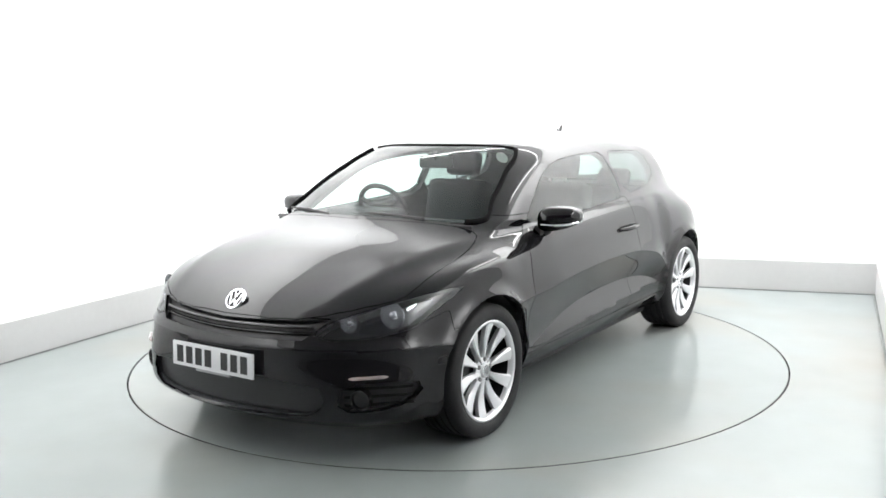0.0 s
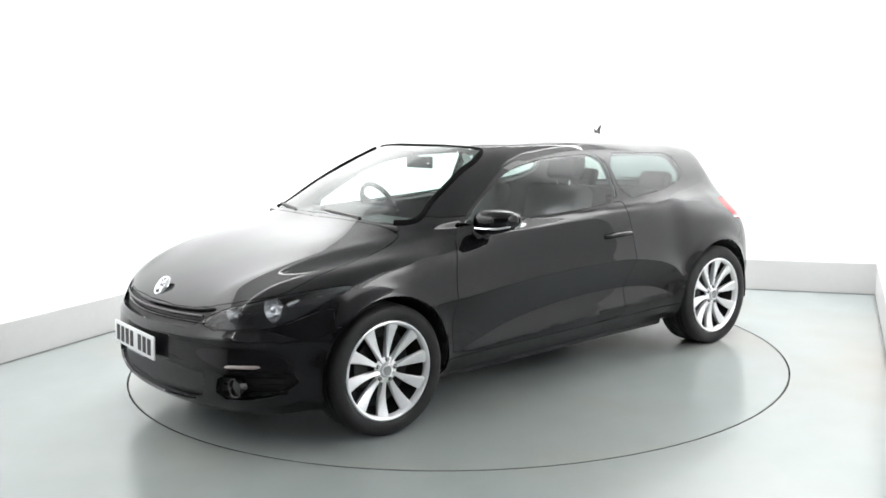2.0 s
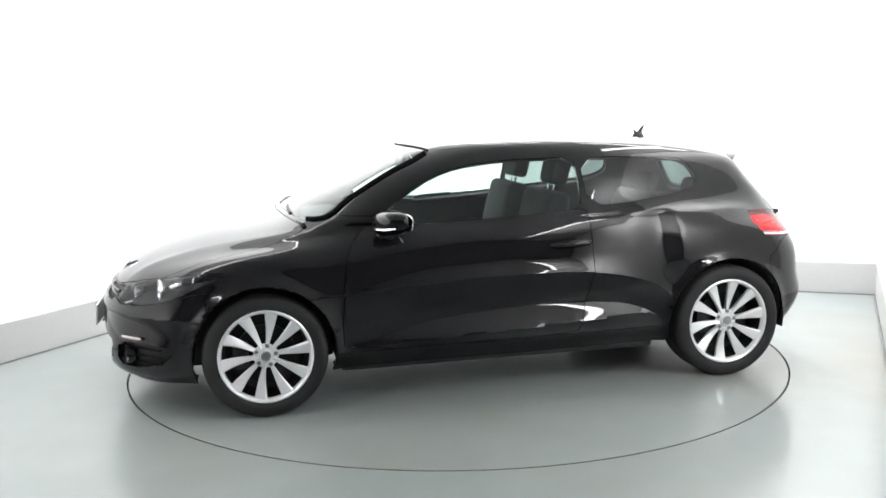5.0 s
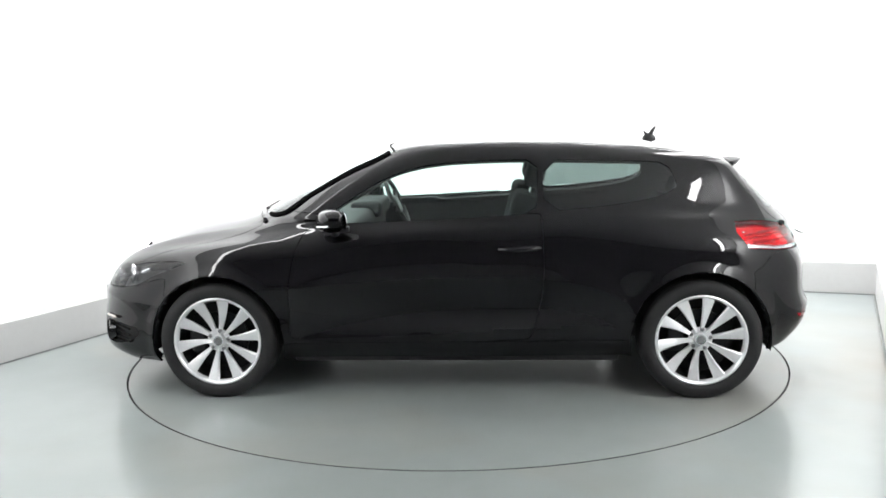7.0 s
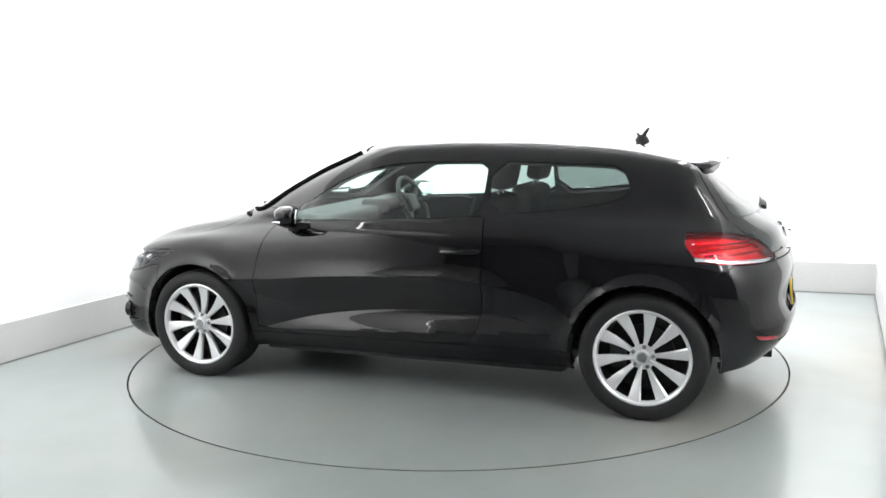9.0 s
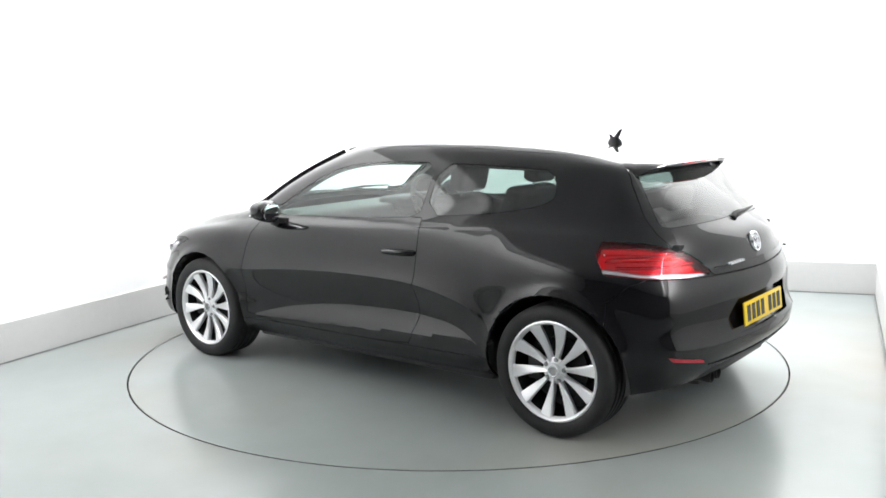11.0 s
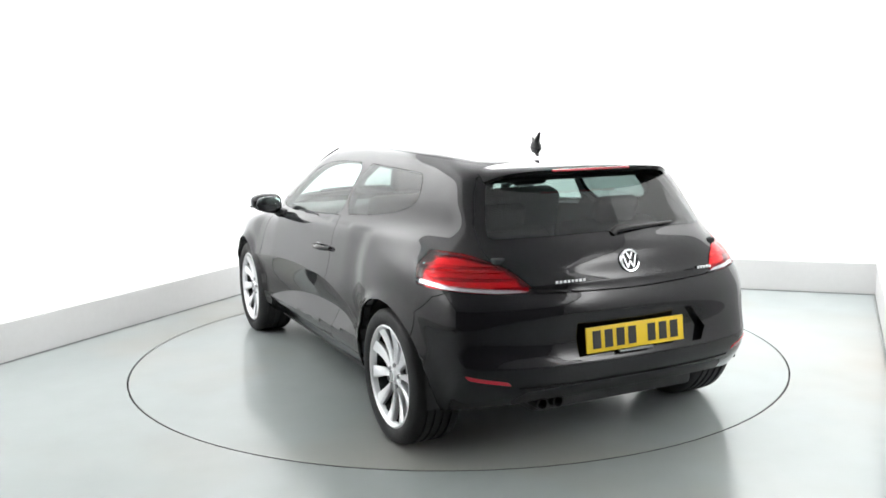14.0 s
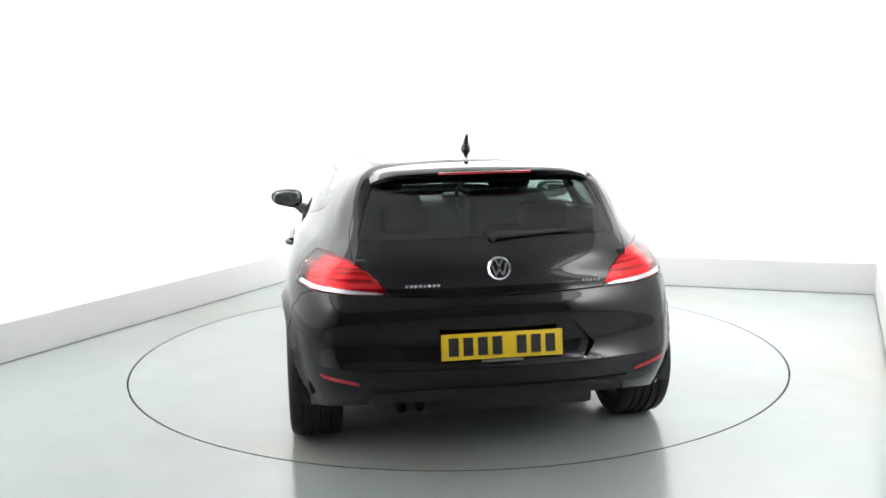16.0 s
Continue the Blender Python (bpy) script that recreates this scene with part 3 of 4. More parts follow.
# grille slats, honeycomb bars
for z in (.590, .617):
    bm = bmesh.new()
    tube(bm, [(2.098 - .32 * (y / .6) ** 2 * .42, y, z + .012 * abs(y)) for y in np.linspace(-.47, .47, 25)], .0075)
    part("slat", bm, GLOSSBLACK, upper_grille)
for z in (.27, .305, .34, .375):
    bm = bmesh.new()
    tube(bm, [(2.096 - .30 * (y / .6) ** 2 * .40, y, z) for y in np.linspace(-.50, .50, 25)], .005, 6)
    part("slat", bm, SEAL, lower_grille)
for k in range(21):
    y = -.48 + .048 * k
    bm = bmesh.new()
    tube(bm, [(2.095 - .30 * (y / .6) ** 2 * .40, y, .245), (2.095 - .30 * (y / .6) ** 2 * .40, y, .40)], .0035, 6)
    part("upright", bm, SEAL, lower_grille)


def badge(x, z, r, lean, parent_label):
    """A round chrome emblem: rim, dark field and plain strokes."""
    m = Matrix.Translation((x, 0, z)) @ Matrix.Rotation(lean, 4, "Y") @ Matrix.Rotation(radians(90), 4, "Z")
    bm = bmesh.new()
    lathe(bm, [(r * .76, 0), (r * .79, -.008), (r * .93, -.010), (r, -.006), (r * 1.02, 0.004)], 40)
    bmesh.ops.transform(bm, matrix=m, verts=bm.verts)
    ring_ob = part("emblem", bm, CHROME, car, parent_label)
    bm = bmesh.new()
    lathe(bm, [(.0005, -.003), (r * .85, -.002)], 40)
    bmesh.ops.transform(bm, matrix=m, verts=bm.verts)
    part("emblem_field", bm, GLOSSBLACK, ring_ob)
    up = -1 if x < 0 else 1
    for x0, z0, x1, z1 in ((-.62, .45, -.30, -.58), (-.30, -.58, 0, .0), (.0, .0, .30, -.58), (.30, -.58, .62, .45), (-.28, .70, 0, .12), (0, .12, .28, .70)):
        bm = bmesh.new()
        p, q = Vector((x0 * r, z0 * r * up)), Vector((x1 * r, z1 * r * up))
        d = (q - p).normalized()
        w = Vector((-d.y, d.x)) * r * .085
        low = [bm.verts.new((c.x, -.002, c.y)) for c in (p - w, q - w, q + w, p + w)]
        top = [bm.verts.new((c.x, -.007, c.y)) for c in (p - w * .8, q - w * .8, q + w * .8, p + w * .8)]
        bm.faces.new(top)
        for k in range(4):
            bm.faces.new((low[k], low[(k + 1) % 4], top[(k + 1) % 4], top[k]))
        bmesh.ops.recalc_face_normals(bm, faces=bm.faces)
        bmesh.ops.transform(bm, matrix=m, verts=bm.verts)
        part("emblem_stroke", bm, CHROME, ring_ob, smooth=False)


def on_middle(z, front):
    """How far out the body reaches on its middle line at a height."""
    near = [v.co.x for v in shell.verts if abs(v.co.y) < .03 and abs(v.co.z - z) < .02 and (v.co.x > 1.5 if front else v.co.x < -1.5)]
    return sum(near) / len(near)


badge(on_middle(.697, True) + .014, .700, .054, radians(-38), "round chrome emblem on the bonnet nose")
badge(on_middle(.864, False) - .003, .864, .052, radians(180 + 14), "round chrome emblem on the tailgate")


def plate(x, z, lean, back, material, label):
    """A number plate with its marks as plain bars."""
    m = Matrix.Translation((x, 0, z)) @ Matrix.Rotation(lean, 4, "Y")
    out = -1 if back else 1
    bm = bmesh.new()
    box(bm, -.005, .005, -.26, .26, -.0555, .0555, .003, 2, m)
    ob = part("number_plate", bm, material, car, label)
    for y in (-.208, -.146, -.084, -.022, .082, .144, .206):
        bm = bmesh.new()
        y *= out
        box(bm, .004 * out, .0066 * out, y - .021, y + .021, -.0385, .0385, 0, 2, m)
        part("plate_mark", bm, INK, ob, smooth=False)
    return ob


plate(2.172, .458, radians(-3), False, WHITEPLATE, "white front number plate with dark marks")
plate(-1.957, .548, radians(6), True, YELLOWPLATE, "yellow rear number plate with dark marks")
bm = bmesh.new()
box(bm, -1.968, -1.955, -.09, .09, .478, .489, .002)
part("plate_clip", bm, STEEL, car)
bm = bmesh.new()
box(bm, 2.155, 2.168, -.12, .10, .386, .398, .002)
part("plate_clip", bm, STEEL, car)
for y0, y1, z in ((.255, .405, .812), (-.43, -.345, .806)):
    for k in range(8 if y0 > 0 else 5):
        n = 8 if y0 > 0 else 5
        w = (y1 - y0) / n
        bm = bmesh.new()
        yc = y0 + w * (k + .5)
        box(bm, -1.962 + abs(yc) * .045, -1.944 + abs(yc) * .045, yc - w * .36, yc + w * .36, z - .0055, z + .0055, .001)
        part("script_mark", bm, CHROME, car, smooth=False)


def on_shell(x, y):
    return min((v.co for v in shell.verts if v.co.z > .9), key=lambda c: (c.x - x) ** 2 + (c.y - y) ** 2)


for s in (1, -1):
    path = []
    for x, y in ((1.045, .61), (1.0, .645), (.945, .663), (.82, .634), (.70, .604), (.565, .573), (.43, .542), (.37, .515)):
        c = on_shell(x, y)
        path.append((c.x, c.y * s, c.z + .006))
    bm = bmesh.new()
    tube(bm, [tuple(p) for p in spline(path, 4)], .012, 8)
    part("windscreen_seal", bm, SEAL, car, "matt black rubber seal beside the windscreen")

path = []
for y in np.linspace(-.49, .49, 15):
    c = on_shell(.415 - .28 * y * y, abs(y))
    path.append((.415 - .28 * y * y, y, c.z + .001))
bm = bmesh.new()
tube(bm, [tuple(p) for p in spline(path, 3)], .006, 8)
part("windscreen_seal", bm, SEAL, car, "matt black rubber seal over the windscreen")

# cowl, wipers
bm = bmesh.new()
for side_y in (.40, -.22):
    y1 = side_y - .50 if side_y > 0 else side_y - .38
    tube(bm, [(1.135 - .18 * side_y**2, side_y, .985), (1.11 - .15 * ((side_y + y1) / 2) ** 2, (side_y + y1) / 2, 1.0), (1.09 - .20 * y1**2, y1, .998)], [.012, .009, .005], 6)
part("wiper", bm, PLASTIC, car)
bm = bmesh.new()
tube(bm, [(1.152 - .22 * y * y, y, .968 - .04 * y * y) for y in np.linspace(-.66, .66, 25)], .012, 8)
part("cowl", bm, PLASTIC, car, "black scuttle strip under the windscreen")
bm = bmesh.new()
tube(bm, [(-1.798, .01, .972), (-1.800, -.01, .992), (-1.785, -.18, .994), (-1.765, -.35, .998)], [.020, .017, .009, .004], 8)
part("rear_wiper", bm, PLASTIC, car)

# spoiler with its high brake light
bm = bmesh.new()
secs = []
for y in np.sin(np.linspace(-1.57, 1.57, 41)) * .505:
    q = abs(y) / .505
    tipx, tipz = -1.622 + .045 * q**3 + .055 * q**10, 1.259 - .014 * q**2 - .034 * q**9
    sec = [(-1.35 - .02 * q * q, 1.297 - .030 * q * q), (-1.48, 1.284 - .022 * q * q - .026 * q**9), (tipx + .02, tipz + .008), (tipx, tipz - .002), (tipx + .008, tipz - .018), (-1.525 + .04 * q * q, 1.212 - .004 * q * q), (-1.42, 1.215)]
    secs.append([bm.verts.new((a, y, b)) for a, b in sec])
for a, b in zip(secs, secs[1:]):
    for k in range(7):
        bm.faces.new((a[k], b[k], b[(k + 1) % 7], a[(k + 1) % 7]))
bm.faces.new(secs[0])
bm.faces.new(secs[-1][::-1])
bmesh.ops.recalc_face_normals(bm, faces=bm.faces)
spoiler = part("roof_spoiler", bm, PAINT, car)
bm = bmesh.new()
box(bm, -1.627, -1.60, -.21, .21, 1.245, 1.256, .003)
part("brake_light", bm, REDPLASTIC, spoiler, "narrow red high brake light")

# aerial
bm = bmesh.new()
bmesh.ops.create_uvsphere(bm, u_segments=20, v_segments=12, radius=1)
for v in bm.verts:
    v.co = Vector((-1.14 + v.co.x * .042, v.co.y * .024, 1.330 + max(v.co.z, -.2) * .042))
tube(bm, [(-1.145, 0, 1.352), (-1.156, 0, 1.378), (-1.172, 0, 1.402), (-1.180, 0, 1.410)], [.017, .012, .008, .004], 10)
tube(bm, [(-1.125, 0, 1.362), (-1.108, 0, 1.384)], [.011, .004], 8)
part("aerial", bm, PLASTIC, car, "short black roof aerial")

# the dark slot under the rear bumper's ledge
SLOT = [v.co.copy() for v in shell.verts if v.co.x < -1.6 and .33 < v.co.z < .42]
path = []
for y in np.linspace(-.56, .56, 25):
    near = [(math.exp(-((c.y - abs(y)) ** 2 + (c.z - .375) ** 2) / .0006), c.x) for c in SLOT]
    path.append((sum(k * x for k, x in near) / sum(k for k, x in near), y, .375))
bm = bmesh.new()
tube(bm, [tuple(p) for p in spline(path, 2)], .006, 6)
part("bumper_slot", bm, SEAL, car, "matt black slot along the rear bumper")

# exhaust
for y in (.345, .425):
    bm = bmesh.new()
    lathe(bm, [(.023, -.10), (.028, -.10), (.030, -.09), (.030, .08), (.024, .08), (.022, -.09)], 24)
    bmesh.ops.transform(bm, matrix=Matrix.Translation((-1.775, y, .275)) @ Matrix.Rotation(radians(-90), 4, "Z"), verts=bm.verts)
    part("exhaust_pipe", bm, DARKSTEEL, car, "dark steel exhaust tailpipe")

# underbody
bm = bmesh.new()
box(bm, -.88, .90, -.78, .78, .17, .30, .03)
box(bm, .90, 1.98, -.44, .44, .17, .34, .03)
box(bm, -1.82, -.88, -.44, .44, .22, .40, .03)
part("underbody", bm, PLASTIC, car)


def liner(x):
    """The dark lining of a wheel arch."""
    bm = bmesh.new()
    a0, a1, n = -10, 190, 26
    rows = []
    for k in range(n + 1):
        a = radians(a0 + (a1 - a0) * k / n)
        rows.append([bm.verts.new((x + .368 * math.cos(a), y, HUBZ + .368 * math.sin(a))) for y in (.868, .60, .45)])
    mid = bm.verts.new((x, .45, HUBZ))
    for a, b in zip(rows, rows[1:]):
        bm.faces.new((a[0], b[0], b[1], a[1]))
        bm.faces.new((a[1], b[1], b[2], a[2]))
        bm.faces.new((a[2], b[2], mid))
    return bm


PANEL_TAIL = {v for f in PANELS["tail_light"] for v in f.verts}
for s in (1, -1):
    panel("front_wing", "front_wing", PAINT, s)
    door = panel("door", "door", PAINT, s)
    panel("side_panel", "side_panel", PAINT, s)
    panel("sill", "sill", PAINT, s)
    panel("door_window", "door_window", GLASS, s, 0.001, label="green-tinted door window").visible_shadow = False
    panel("quarter_window", "quarter_window", DARKGLASS, s, 0.001, label="dark tinted rear side window").visible_shadow = False
    light = panel("headlight", "headlight", LENS, s, 0.001, label="clear headlight with two round lamps in a black housing")
    light.visible_shadow = False
    panel("housing", "headlight", LAMPBOX, s, 0.0, 0.0, 0.085, parent=light)
    for lx, ly, lz, r in ((1.910, .590, .638, .042), (1.780, .724, .662, .058)):
        bm = bmesh.new()
        lathe(bm, [(.004, .03), (r * .35, .028), (r * .75, .012), (r * .95, -.012), (r, -.020)], 32)
        bmesh.ops.transform(bm, matrix=Matrix.Translation((lx, ly * s, lz)) @ Matrix.Rotation(radians(100 if s > 0 else 80), 4, "Z"), verts=bm.verts)
        part("reflector", bm, REFLECTOR, light)
        bm = bmesh.new()
        bmesh.ops.create_uvsphere(bm, u_segments=20, v_segments=12, radius=r * .40)
        bmesh.ops.translate(bm, vec=(lx + .004, ly * s, lz), verts=bm.verts)
        part("bulb_lens", bm, REFLECTOR, light)
    bm = bmesh.new()
    tube(bm, [(1.735, .752 * s, .676), (1.705, .766 * s, .688), (1.685, .772 * s, .697)], [.013, .012, .005], 8)
    part("indicator_bowl", bm, REFLECTOR, light)
    tail = panel("tail_light", "tail_light", RED, s, 0.001, label="red tail light wrapped round the rear corner")
    tail.visible_shadow = False
    panel("reflector", "tail_light", REFLECTOR, s, 0.0, 0.0, 0.03, parent=tail)
    for z, wide, stuff in ((.848, .004, REDPLASTIC), (.822, .005, REFLECTOR), (.868, .005, REFLECTOR)):
        path = []
        for y in np.linspace(.545 + 1.1 * max(0.0, z - .83), .815, 12):
            near = [(math.exp(-((v.co.y - y) ** 2 + (v.co.z - z) ** 2) / .0008), v.co.x) for v in PANEL_TAIL]
            path.append((sum(k * x for k, x in near) / sum(k for k, x in near) + .018, (y - .012) * s, z))
        bm = bmesh.new()
        tube(bm, [tuple(p) for p in spline(path, 3)], wide, 6)
        part("lamp_bar", bm, stuff, tail)
    clear_strip = panel("reversing_lens", "reversing_lens", LENS, s, 0.0005, parent=tail, label="clear strip along the lamp's foot")
    clear_strip.visible_shadow = False
    panel("reflector", "reversing_lens", REFLECTOR, s, 0.0, 0.0, 0.012, parent=tail)
    panel("rear_reflector", "rear_reflector", REDPLASTIC, s, 0.0, 0.004, -0.002)
    fog = panel("fog_grille", "fog_grille", PLASTIC, s, 0, 0, 0.035, label="black side intake with a round fog lamp")
    bm = bmesh.new()
    lathe(bm, [(.0005, -.002), (.022, -.004), (.034, -.002), (.038, -.012), (.045, -.014), (.048, .02)], 28)
    bmesh.ops.transform(bm, matrix=Matrix.Translation((1.965, .675 * s, .325)) @ Matrix.Rotation(radians(105 if s > 0 else 75), 4, "Z"), verts=bm.verts)
    part("fog_lamp", bm, GLOSSBLACK, fog)
    for z in (.30, .335, .37):
        bm = bmesh.new()
        tube(bm, [(2.0 - .62 * (y - .60) - 1.1 * (y - .60) ** 2, y * s, z) for y in np.linspace(.61, .83, 10)], .006, 6)
        part("slat", bm, SEAL, fog)
    bm = bmesh.new()
    tube(bm, [(2.030 - .50 * (y - .60) - 1.5 * (y - .60) ** 2, y * s, .420 + .03 * (y - .62)) for y in np.linspace(.645, .775, 10)], [.003] + [.008] * 8 + [.003], 8)
    part("indicator", bm, plain("amber_clear", (.38, .31, .30), .15, coat=1.0), car, "small clear indicator strip in the bumper")
    part("arch_liner", liner(AXLE), PLASTIC, car).scale = (1, s, 1)
    part("arch_liner", liner(-AXLE), PLASTIC, car).scale = (1, s, 1)
    # door handle
    bm = bmesh.new()
    box(bm, -.45, -.235, .872 * s - .004, .872 * s + .004, .765, .822, .003)
    recess = part("handle_recess", bm, GLOSSBLACK, door)
    bm = bmesh.new()
    tube(bm, [(-.24, .878 * s, .800), (-.27, .905 * s, .803), (-.35, .912 * s, .806), (-.42, .908 * s, .808), (-.455, .878 * s, .806)], [.010, .013, .014, .014, .012], 10)
    part("door_handle", bm, PAINT, door)
    # door mirror
    bm = bmesh.new()
    bmesh.ops.create_uvsphere(bm, u_segments=28, v_segments=18, radius=1)
    for v in bm.verts:
        p = Vector([math.copysign(abs(c) ** .72, c) for c in v.co])
        taper = 1 - .22 * p.y
        v.co = Vector((.625 + (p.x * .085 if p.x > 0 else p.x * .055) - .03 * p.y, (.925 + p.y * .105) * s, .968 + p.z * .062 * taper + .012 * p.y))
    mirror = part("door_mirror", bm, PAINT, car, "black door mirror with a bright strip")
    bm = bmesh.new()
    bmesh.ops.create_uvsphere(bm, u_segments=24, v_segments=10, radius=1)
    for v in bm.verts:
        p = Vector([math.copysign(abs(c) ** .7, c) for c in v.co])
        v.co = Vector((.568 + p.x * .006 - .03 * p.y, (.925 + p.y * .086) * s, .968 + p.z * .046))
    part("mirror_glass", bm, MIRROR, mirror)
    bm = bmesh.new()
    tube(bm, [(.718, .86 * s, .938), (.712, .93 * s, .938), (.685, .99 * s, .942), (.63, 1.026 * s, .95)], [.006, .008, .008, .006], 8)
    part("indicator_strip", bm, CHROME, mirror)
    bm = bmesh.new()
    tube(bm, [(.63, .88 * s, .925), (.63, .84 * s, .895), (.62, .80 * s, .885)], [.022, .026, .04], 10)
    box(bm, .555, .69, .82 * s - .022, .82 * s + .022, .862, .928, .015)
    part("mirror_stalk", bm, PLASTIC, mirror)


def wheel(x, s):
    w = new("wheel")
    w.parent = car
    w.matrix_basis = pose(x, 0.785 * s, HUBZ, 0, 0, 0 if s > 0 else 180)
    bm = bmesh.new()
    prof = [(.232, -.105), (.245, -.118), (.285, -.122), (.305, -.113), (.315, -.098)]
    for y in (-.06, -.02, .02, .06):
        prof += [(.318, y - .009), (.310, y - .006), (.310, y + .006), (.318, y + .009)]
    prof += [(.315, .098), (.305, .113), (.285, .121), (.262, .121), (.248, .115), (.236, .104)]
    lathe(bm, prof, 72)
    part("tyre", bm, RUBBER, w)
    bm = bmesh.new()
    lathe(bm, [(.240, .100), (.241, .109), (.234, .112), (.226, .107), (.221, .095), (.219, .080)], 72)
    rim = part("rim", bm, ALLOY, w, "silver ten-spoke alloy rim")
    # the barrel's dark colour stands in for shade behind the spokes
    bm = bmesh.new()
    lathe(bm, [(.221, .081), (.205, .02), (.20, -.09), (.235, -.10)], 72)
    part("barrel", bm, DARKSTEEL, rim, "inner barrel of the rim, coloured dark for the shade between spokes")
    for k in range(10):
        bm = bmesh.new()
        n = 8
        rows = []
        for j in range(n + 1):
            q = j / n
            r = .040 + .188 * q
            half = .0085 + .0255 * q**1.2
            sweep = .004 * math.sin(math.pi * q)
            y = .083 + .018 * q - .010 * math.sin(math.pi * q)
            ramp = .014 * (1 - q) + .006
            rows.append([bm.verts.new(c) for c in ((r, y - .030, sweep - half * .8), (r, y - .004, sweep - half), (r, y + .003, sweep - half * .7), (r, y - ramp * .25, sweep + half * .75), (r, y - ramp * .7, sweep + half), (r, y - .030, sweep + half * .8))])
        for a, b in zip(rows, rows[1:]):
            for i in range(6):
                bm.faces.new((a[i], b[i], b[(i + 1) % 6], a[(i + 1) % 6]))
        bm.faces.new(rows[0])
        bm.faces.new(rows[-1][::-1])
        bmesh.ops.recalc_face_normals(bm, faces=bm.faces)
        bmesh.ops.rotate(bm, cent=(0, 0, 0), matrix=Matrix.Rotation(radians(36 * k + 9), 3, "Y"), verts=bm.verts)
        part("spoke", bm, ALLOY, rim)
    bm = bmesh.new()
    lathe(bm, [(.0005, .094), (.030, .092), (.033, .088), (.036, .080), (.044, .076), (.048, .05)], 40)
    part("hub", bm, ALLOY, rim)
    for k in range(5):
        bm = bmesh.new()
        a = radians(72 * k + 27)
        lathe(bm, [(.0005, .088), (.008, .088), (.011, .083), (.011, .07)], 12)
        bmesh.ops.translate(bm, vec=(.052 * math.cos(a), 0, .052 * math.sin(a)), verts=bm.verts)
        part("wheel_bolt", bm, STEEL, rim)
    bm = bmesh.new()
    lathe(bm, [(.020, .096), (.026, .0965), (.027, .092)], 28)
    part("hub_emblem", bm, CHROME, rim)
    bm = bmesh.new()
    lathe(bm, [(.0005, .0955), (.020, .0952)], 28)
    part("hub_field", bm, STEEL, rim)
    bm = bmesh.new()
    lathe(bm, [(.037, .0815), (.064, .0745)], 40)
    part("hub_ring", bm, ALLOY, rim)
    bm = bmesh.new()
    lathe(bm, [(.05, .030), (.15, .030), (.15, .006), (.05, .006)], 48)
    part("brake_disc", bm, DARKSTEEL, w, "dark steel brake disc")
    bm = bmesh.new()
    lathe(bm, [(.0005, -.03), (.205, -.03)], 32)
    part("back_plate", bm, PLASTIC, w)
    bm = bmesh.new()
    box(bm, .085, .165, -.01, .055, -.07, .07, .012)
    part("brake_caliper", bm, PLASTIC, w)
    return w


for sx in (1, -1):
    for sy in (1, -1):
        wheel(AXLE * sx, sy)


# ---------------------------------------------------------------- cabin
def seat(y):
    st = new("front_seat")
    st.parent = car
    st["label"] = "black cloth sports seat with a headrest"
    bm = bmesh.new()
    box(bm, -.26, .26, y - .25, y + .25, .36, .52, .06, 4)
    part("cushion", bm, CLOTH, st)
    m = Matrix.Translation((-.24, y, .48)) @ Matrix.Rotation(radians(-14), 4, "Y")
    bm = bmesh.new()
    box(bm, -.09, .06, -.235, .235, -.04, .60, .06, 4, m)
    part("backrest", bm, CLOTH, st)
    bm = bmesh.new()
    box(bm, -.085, .02, -.125, .125, .635, .80, .045, 4, m)
    part("headrest", bm, CLOTH, st)
    bm = bmesh.new()
    for o in (-.05, .05):
        tube(bm, [tuple(m @ Vector((-.03, o, .56))), tuple(m @ Vector((-.03, o, .68)))], .007)
    part("headrest_post", bm, CHROME, st)


seat(.37)
seat(-.37)
rear_bench = new("rear_seat")
rear_bench.parent = car
rear_bench["label"] = "black cloth rear bench with two headrests"
for y in (.33, -.33):
    bm = bmesh.new()
    box(bm, -1.12, -.66, y - .29, y + .29, .34, .52, .06, 3)
    part("cushion", bm, CLOTH, rear_bench)
    m = Matrix.Translation((-1.12, y, .48)) @ Matrix.Rotation(radians(-22), 4, "Y")
    bm = bmesh.new()
    box(bm, -.08, .06, -.28, .28, -.02, .52, .05, 3, m)
    part("backrest", bm, CLOTH, rear_bench)
    bm = bmesh.new()
    box(bm, -.06, .02, -.12, .12, .53, .66, .04, 3, m)
    part("headrest", bm, CLOTH, rear_bench)
bm = bmesh.new()
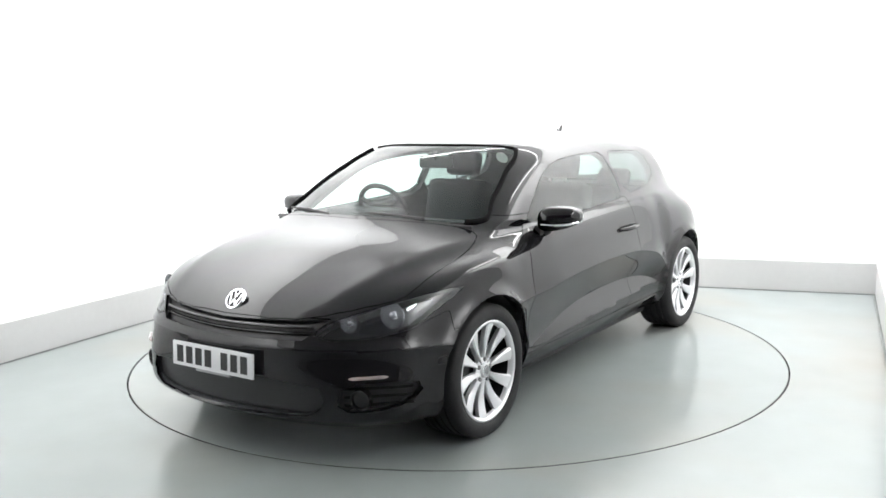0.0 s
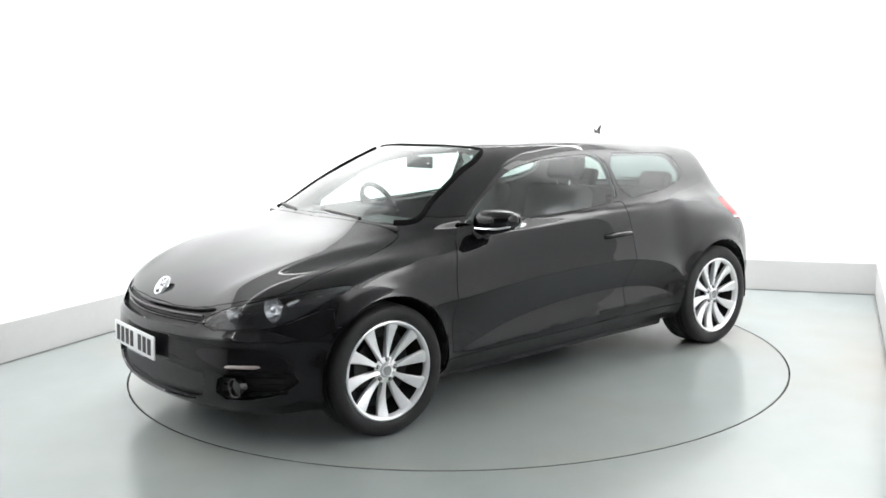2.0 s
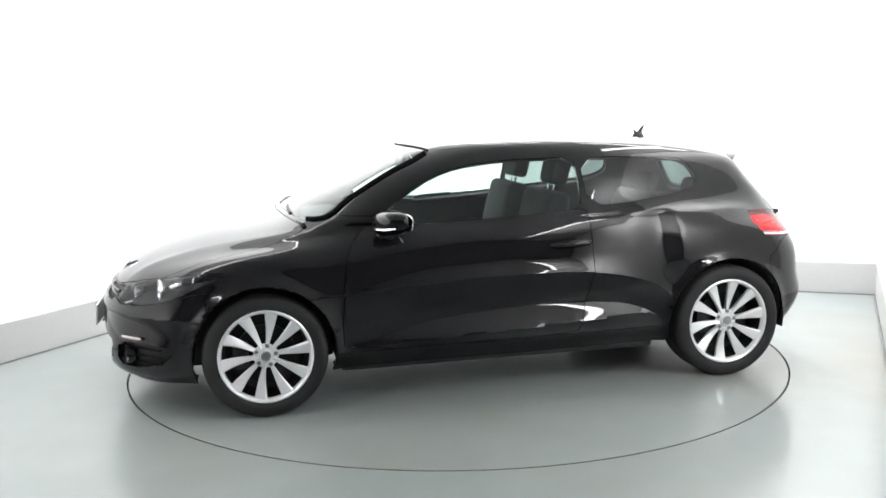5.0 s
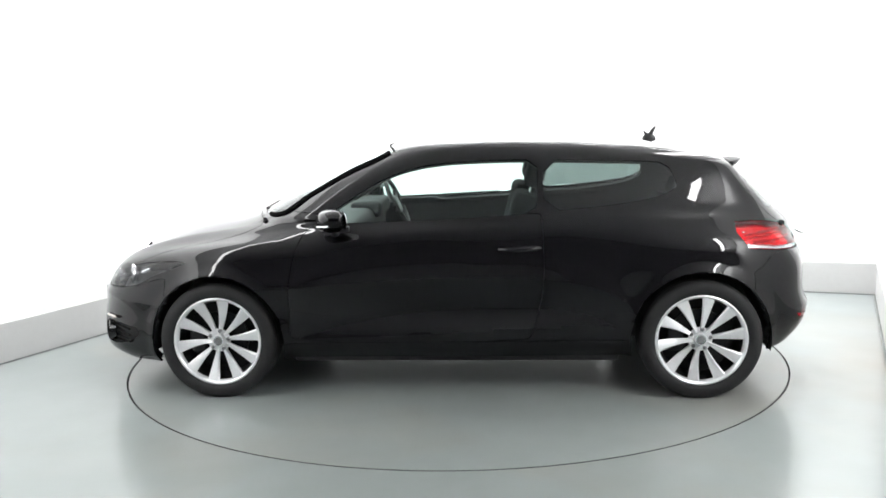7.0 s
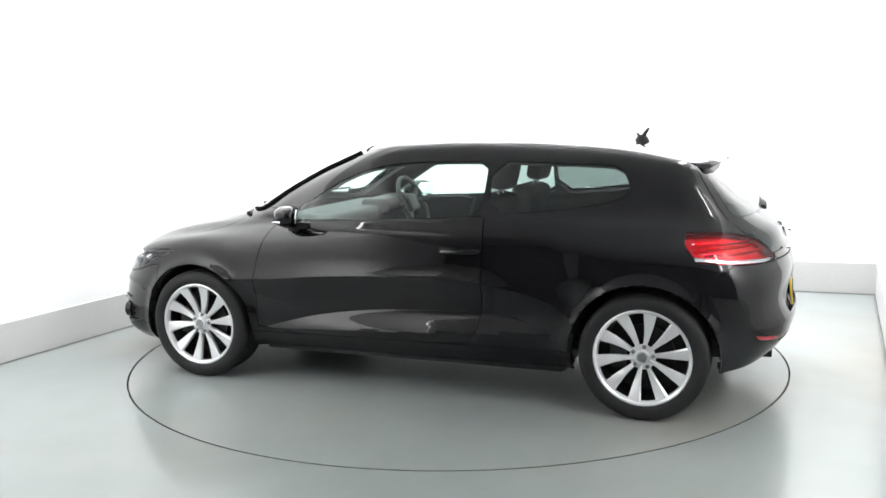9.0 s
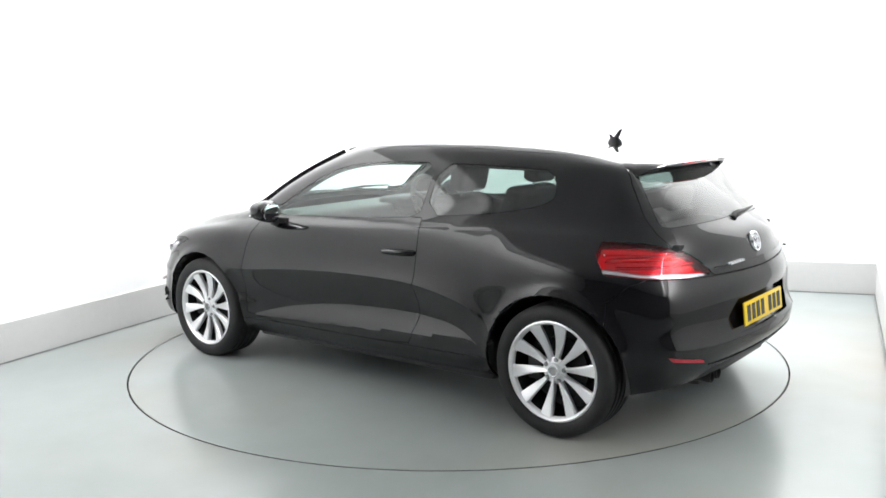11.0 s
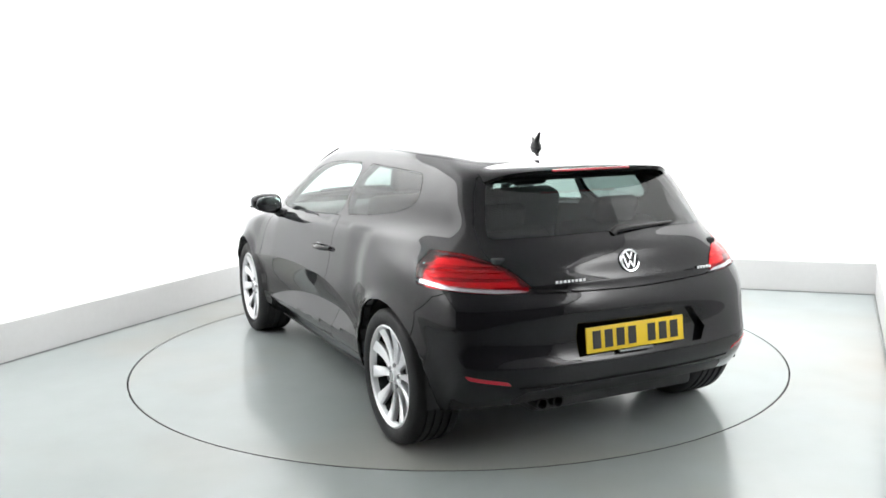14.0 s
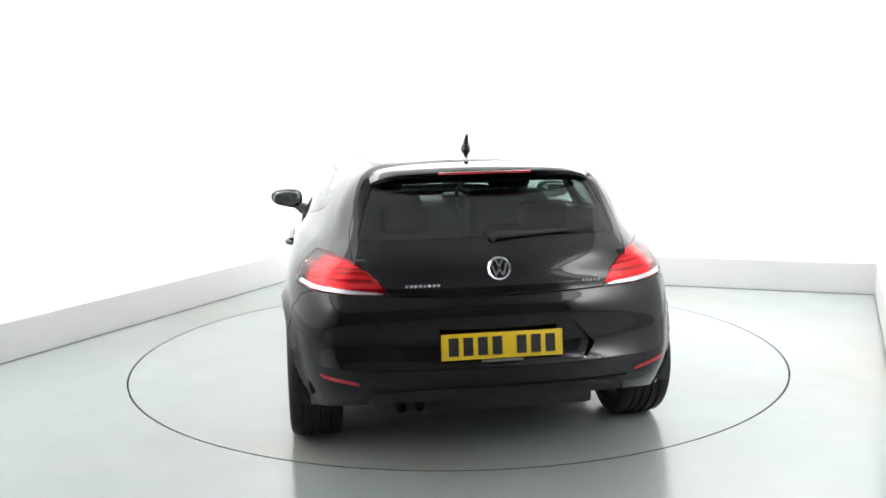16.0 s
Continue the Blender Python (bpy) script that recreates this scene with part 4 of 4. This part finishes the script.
box(bm, -1.78, -1.30, -.60, .60, .88, .905, .01)
part("parcel_shelf", bm, CLOTH, car)
bm = bmesh.new()
box(bm, .56, 1.00, -.71, .71, .62, .925, .07, 4)
box(bm, .52, .72, -.62, -.14, .86, .965, .04, 4)
box(bm, .10, .70, -.12, .12, .35, .66, .04, 3)
part("dashboard", bm, TRIM, car, "dark grey moulded dashboard")
bm = bmesh.new()
m = Matrix.Translation((.44, -.38, .925)) @ Matrix.Rotation(radians(-66), 4, "Y")
ringpts = []
for k in range(33):
    a = 2 * math.pi * k / 32
    ringpts.append(tuple(m @ Vector((.178 * math.cos(a), .178 * math.sin(a), 0))))
tube(bm, ringpts, .015, 10)
for a in (90, 210, 330):
    a = radians(a + 90)
    tube(bm, [tuple(m @ Vector((.05 * math.cos(a), .05 * math.sin(a), -.01))), tuple(m @ Vector((.175 * math.cos(a), .175 * math.sin(a), 0)))], .016, 8)
box(bm, -.06, .06, -.07, .07, -.03, .01, .02, 3, m)
part("steering_wheel", bm, PLASTIC, car)
bm = bmesh.new()
box(bm, .40, .425, -.12, .12, 1.195, 1.265, .012, 3)
tube(bm, [(.42, 0, 1.25), (.45, 0, 1.29)], .012)
part("rear_view_mirror", bm, PLASTIC, car)
bm = bmesh.new()
lathe(bm, [(.0005, 0), (.036, 0)], 28)
bmesh.ops.transform(bm, matrix=Matrix.Translation((.425, .455, 1.262)) @ Matrix.Rotation(radians(32), 4, "Y") @ Matrix.Rotation(radians(90), 4, "Z"), verts=bm.verts)
part("windscreen_sticker", bm, WHITEPLATE, car, "small round paper disc inside the windscreen")

# ---------------------------------------------------------------- motion
SPIN_X, SPIN_Y = -0.053, 0.127


def motions():
    rows_car, rows_disc = [], []
    for k in range(17):
        d = k - 8
        turn = Matrix.Rotation(radians(168.05 - 8.548 * d - 0.0086 * d * d), 4, "Z")
        rows_car.append((float(k), turn @ Matrix.Translation((SPIN_X, SPIN_Y, 0))))
        rows_disc.append((float(k), turn))
    walk(car, rows_car)
    walk(turntable, rows_disc)


motions()
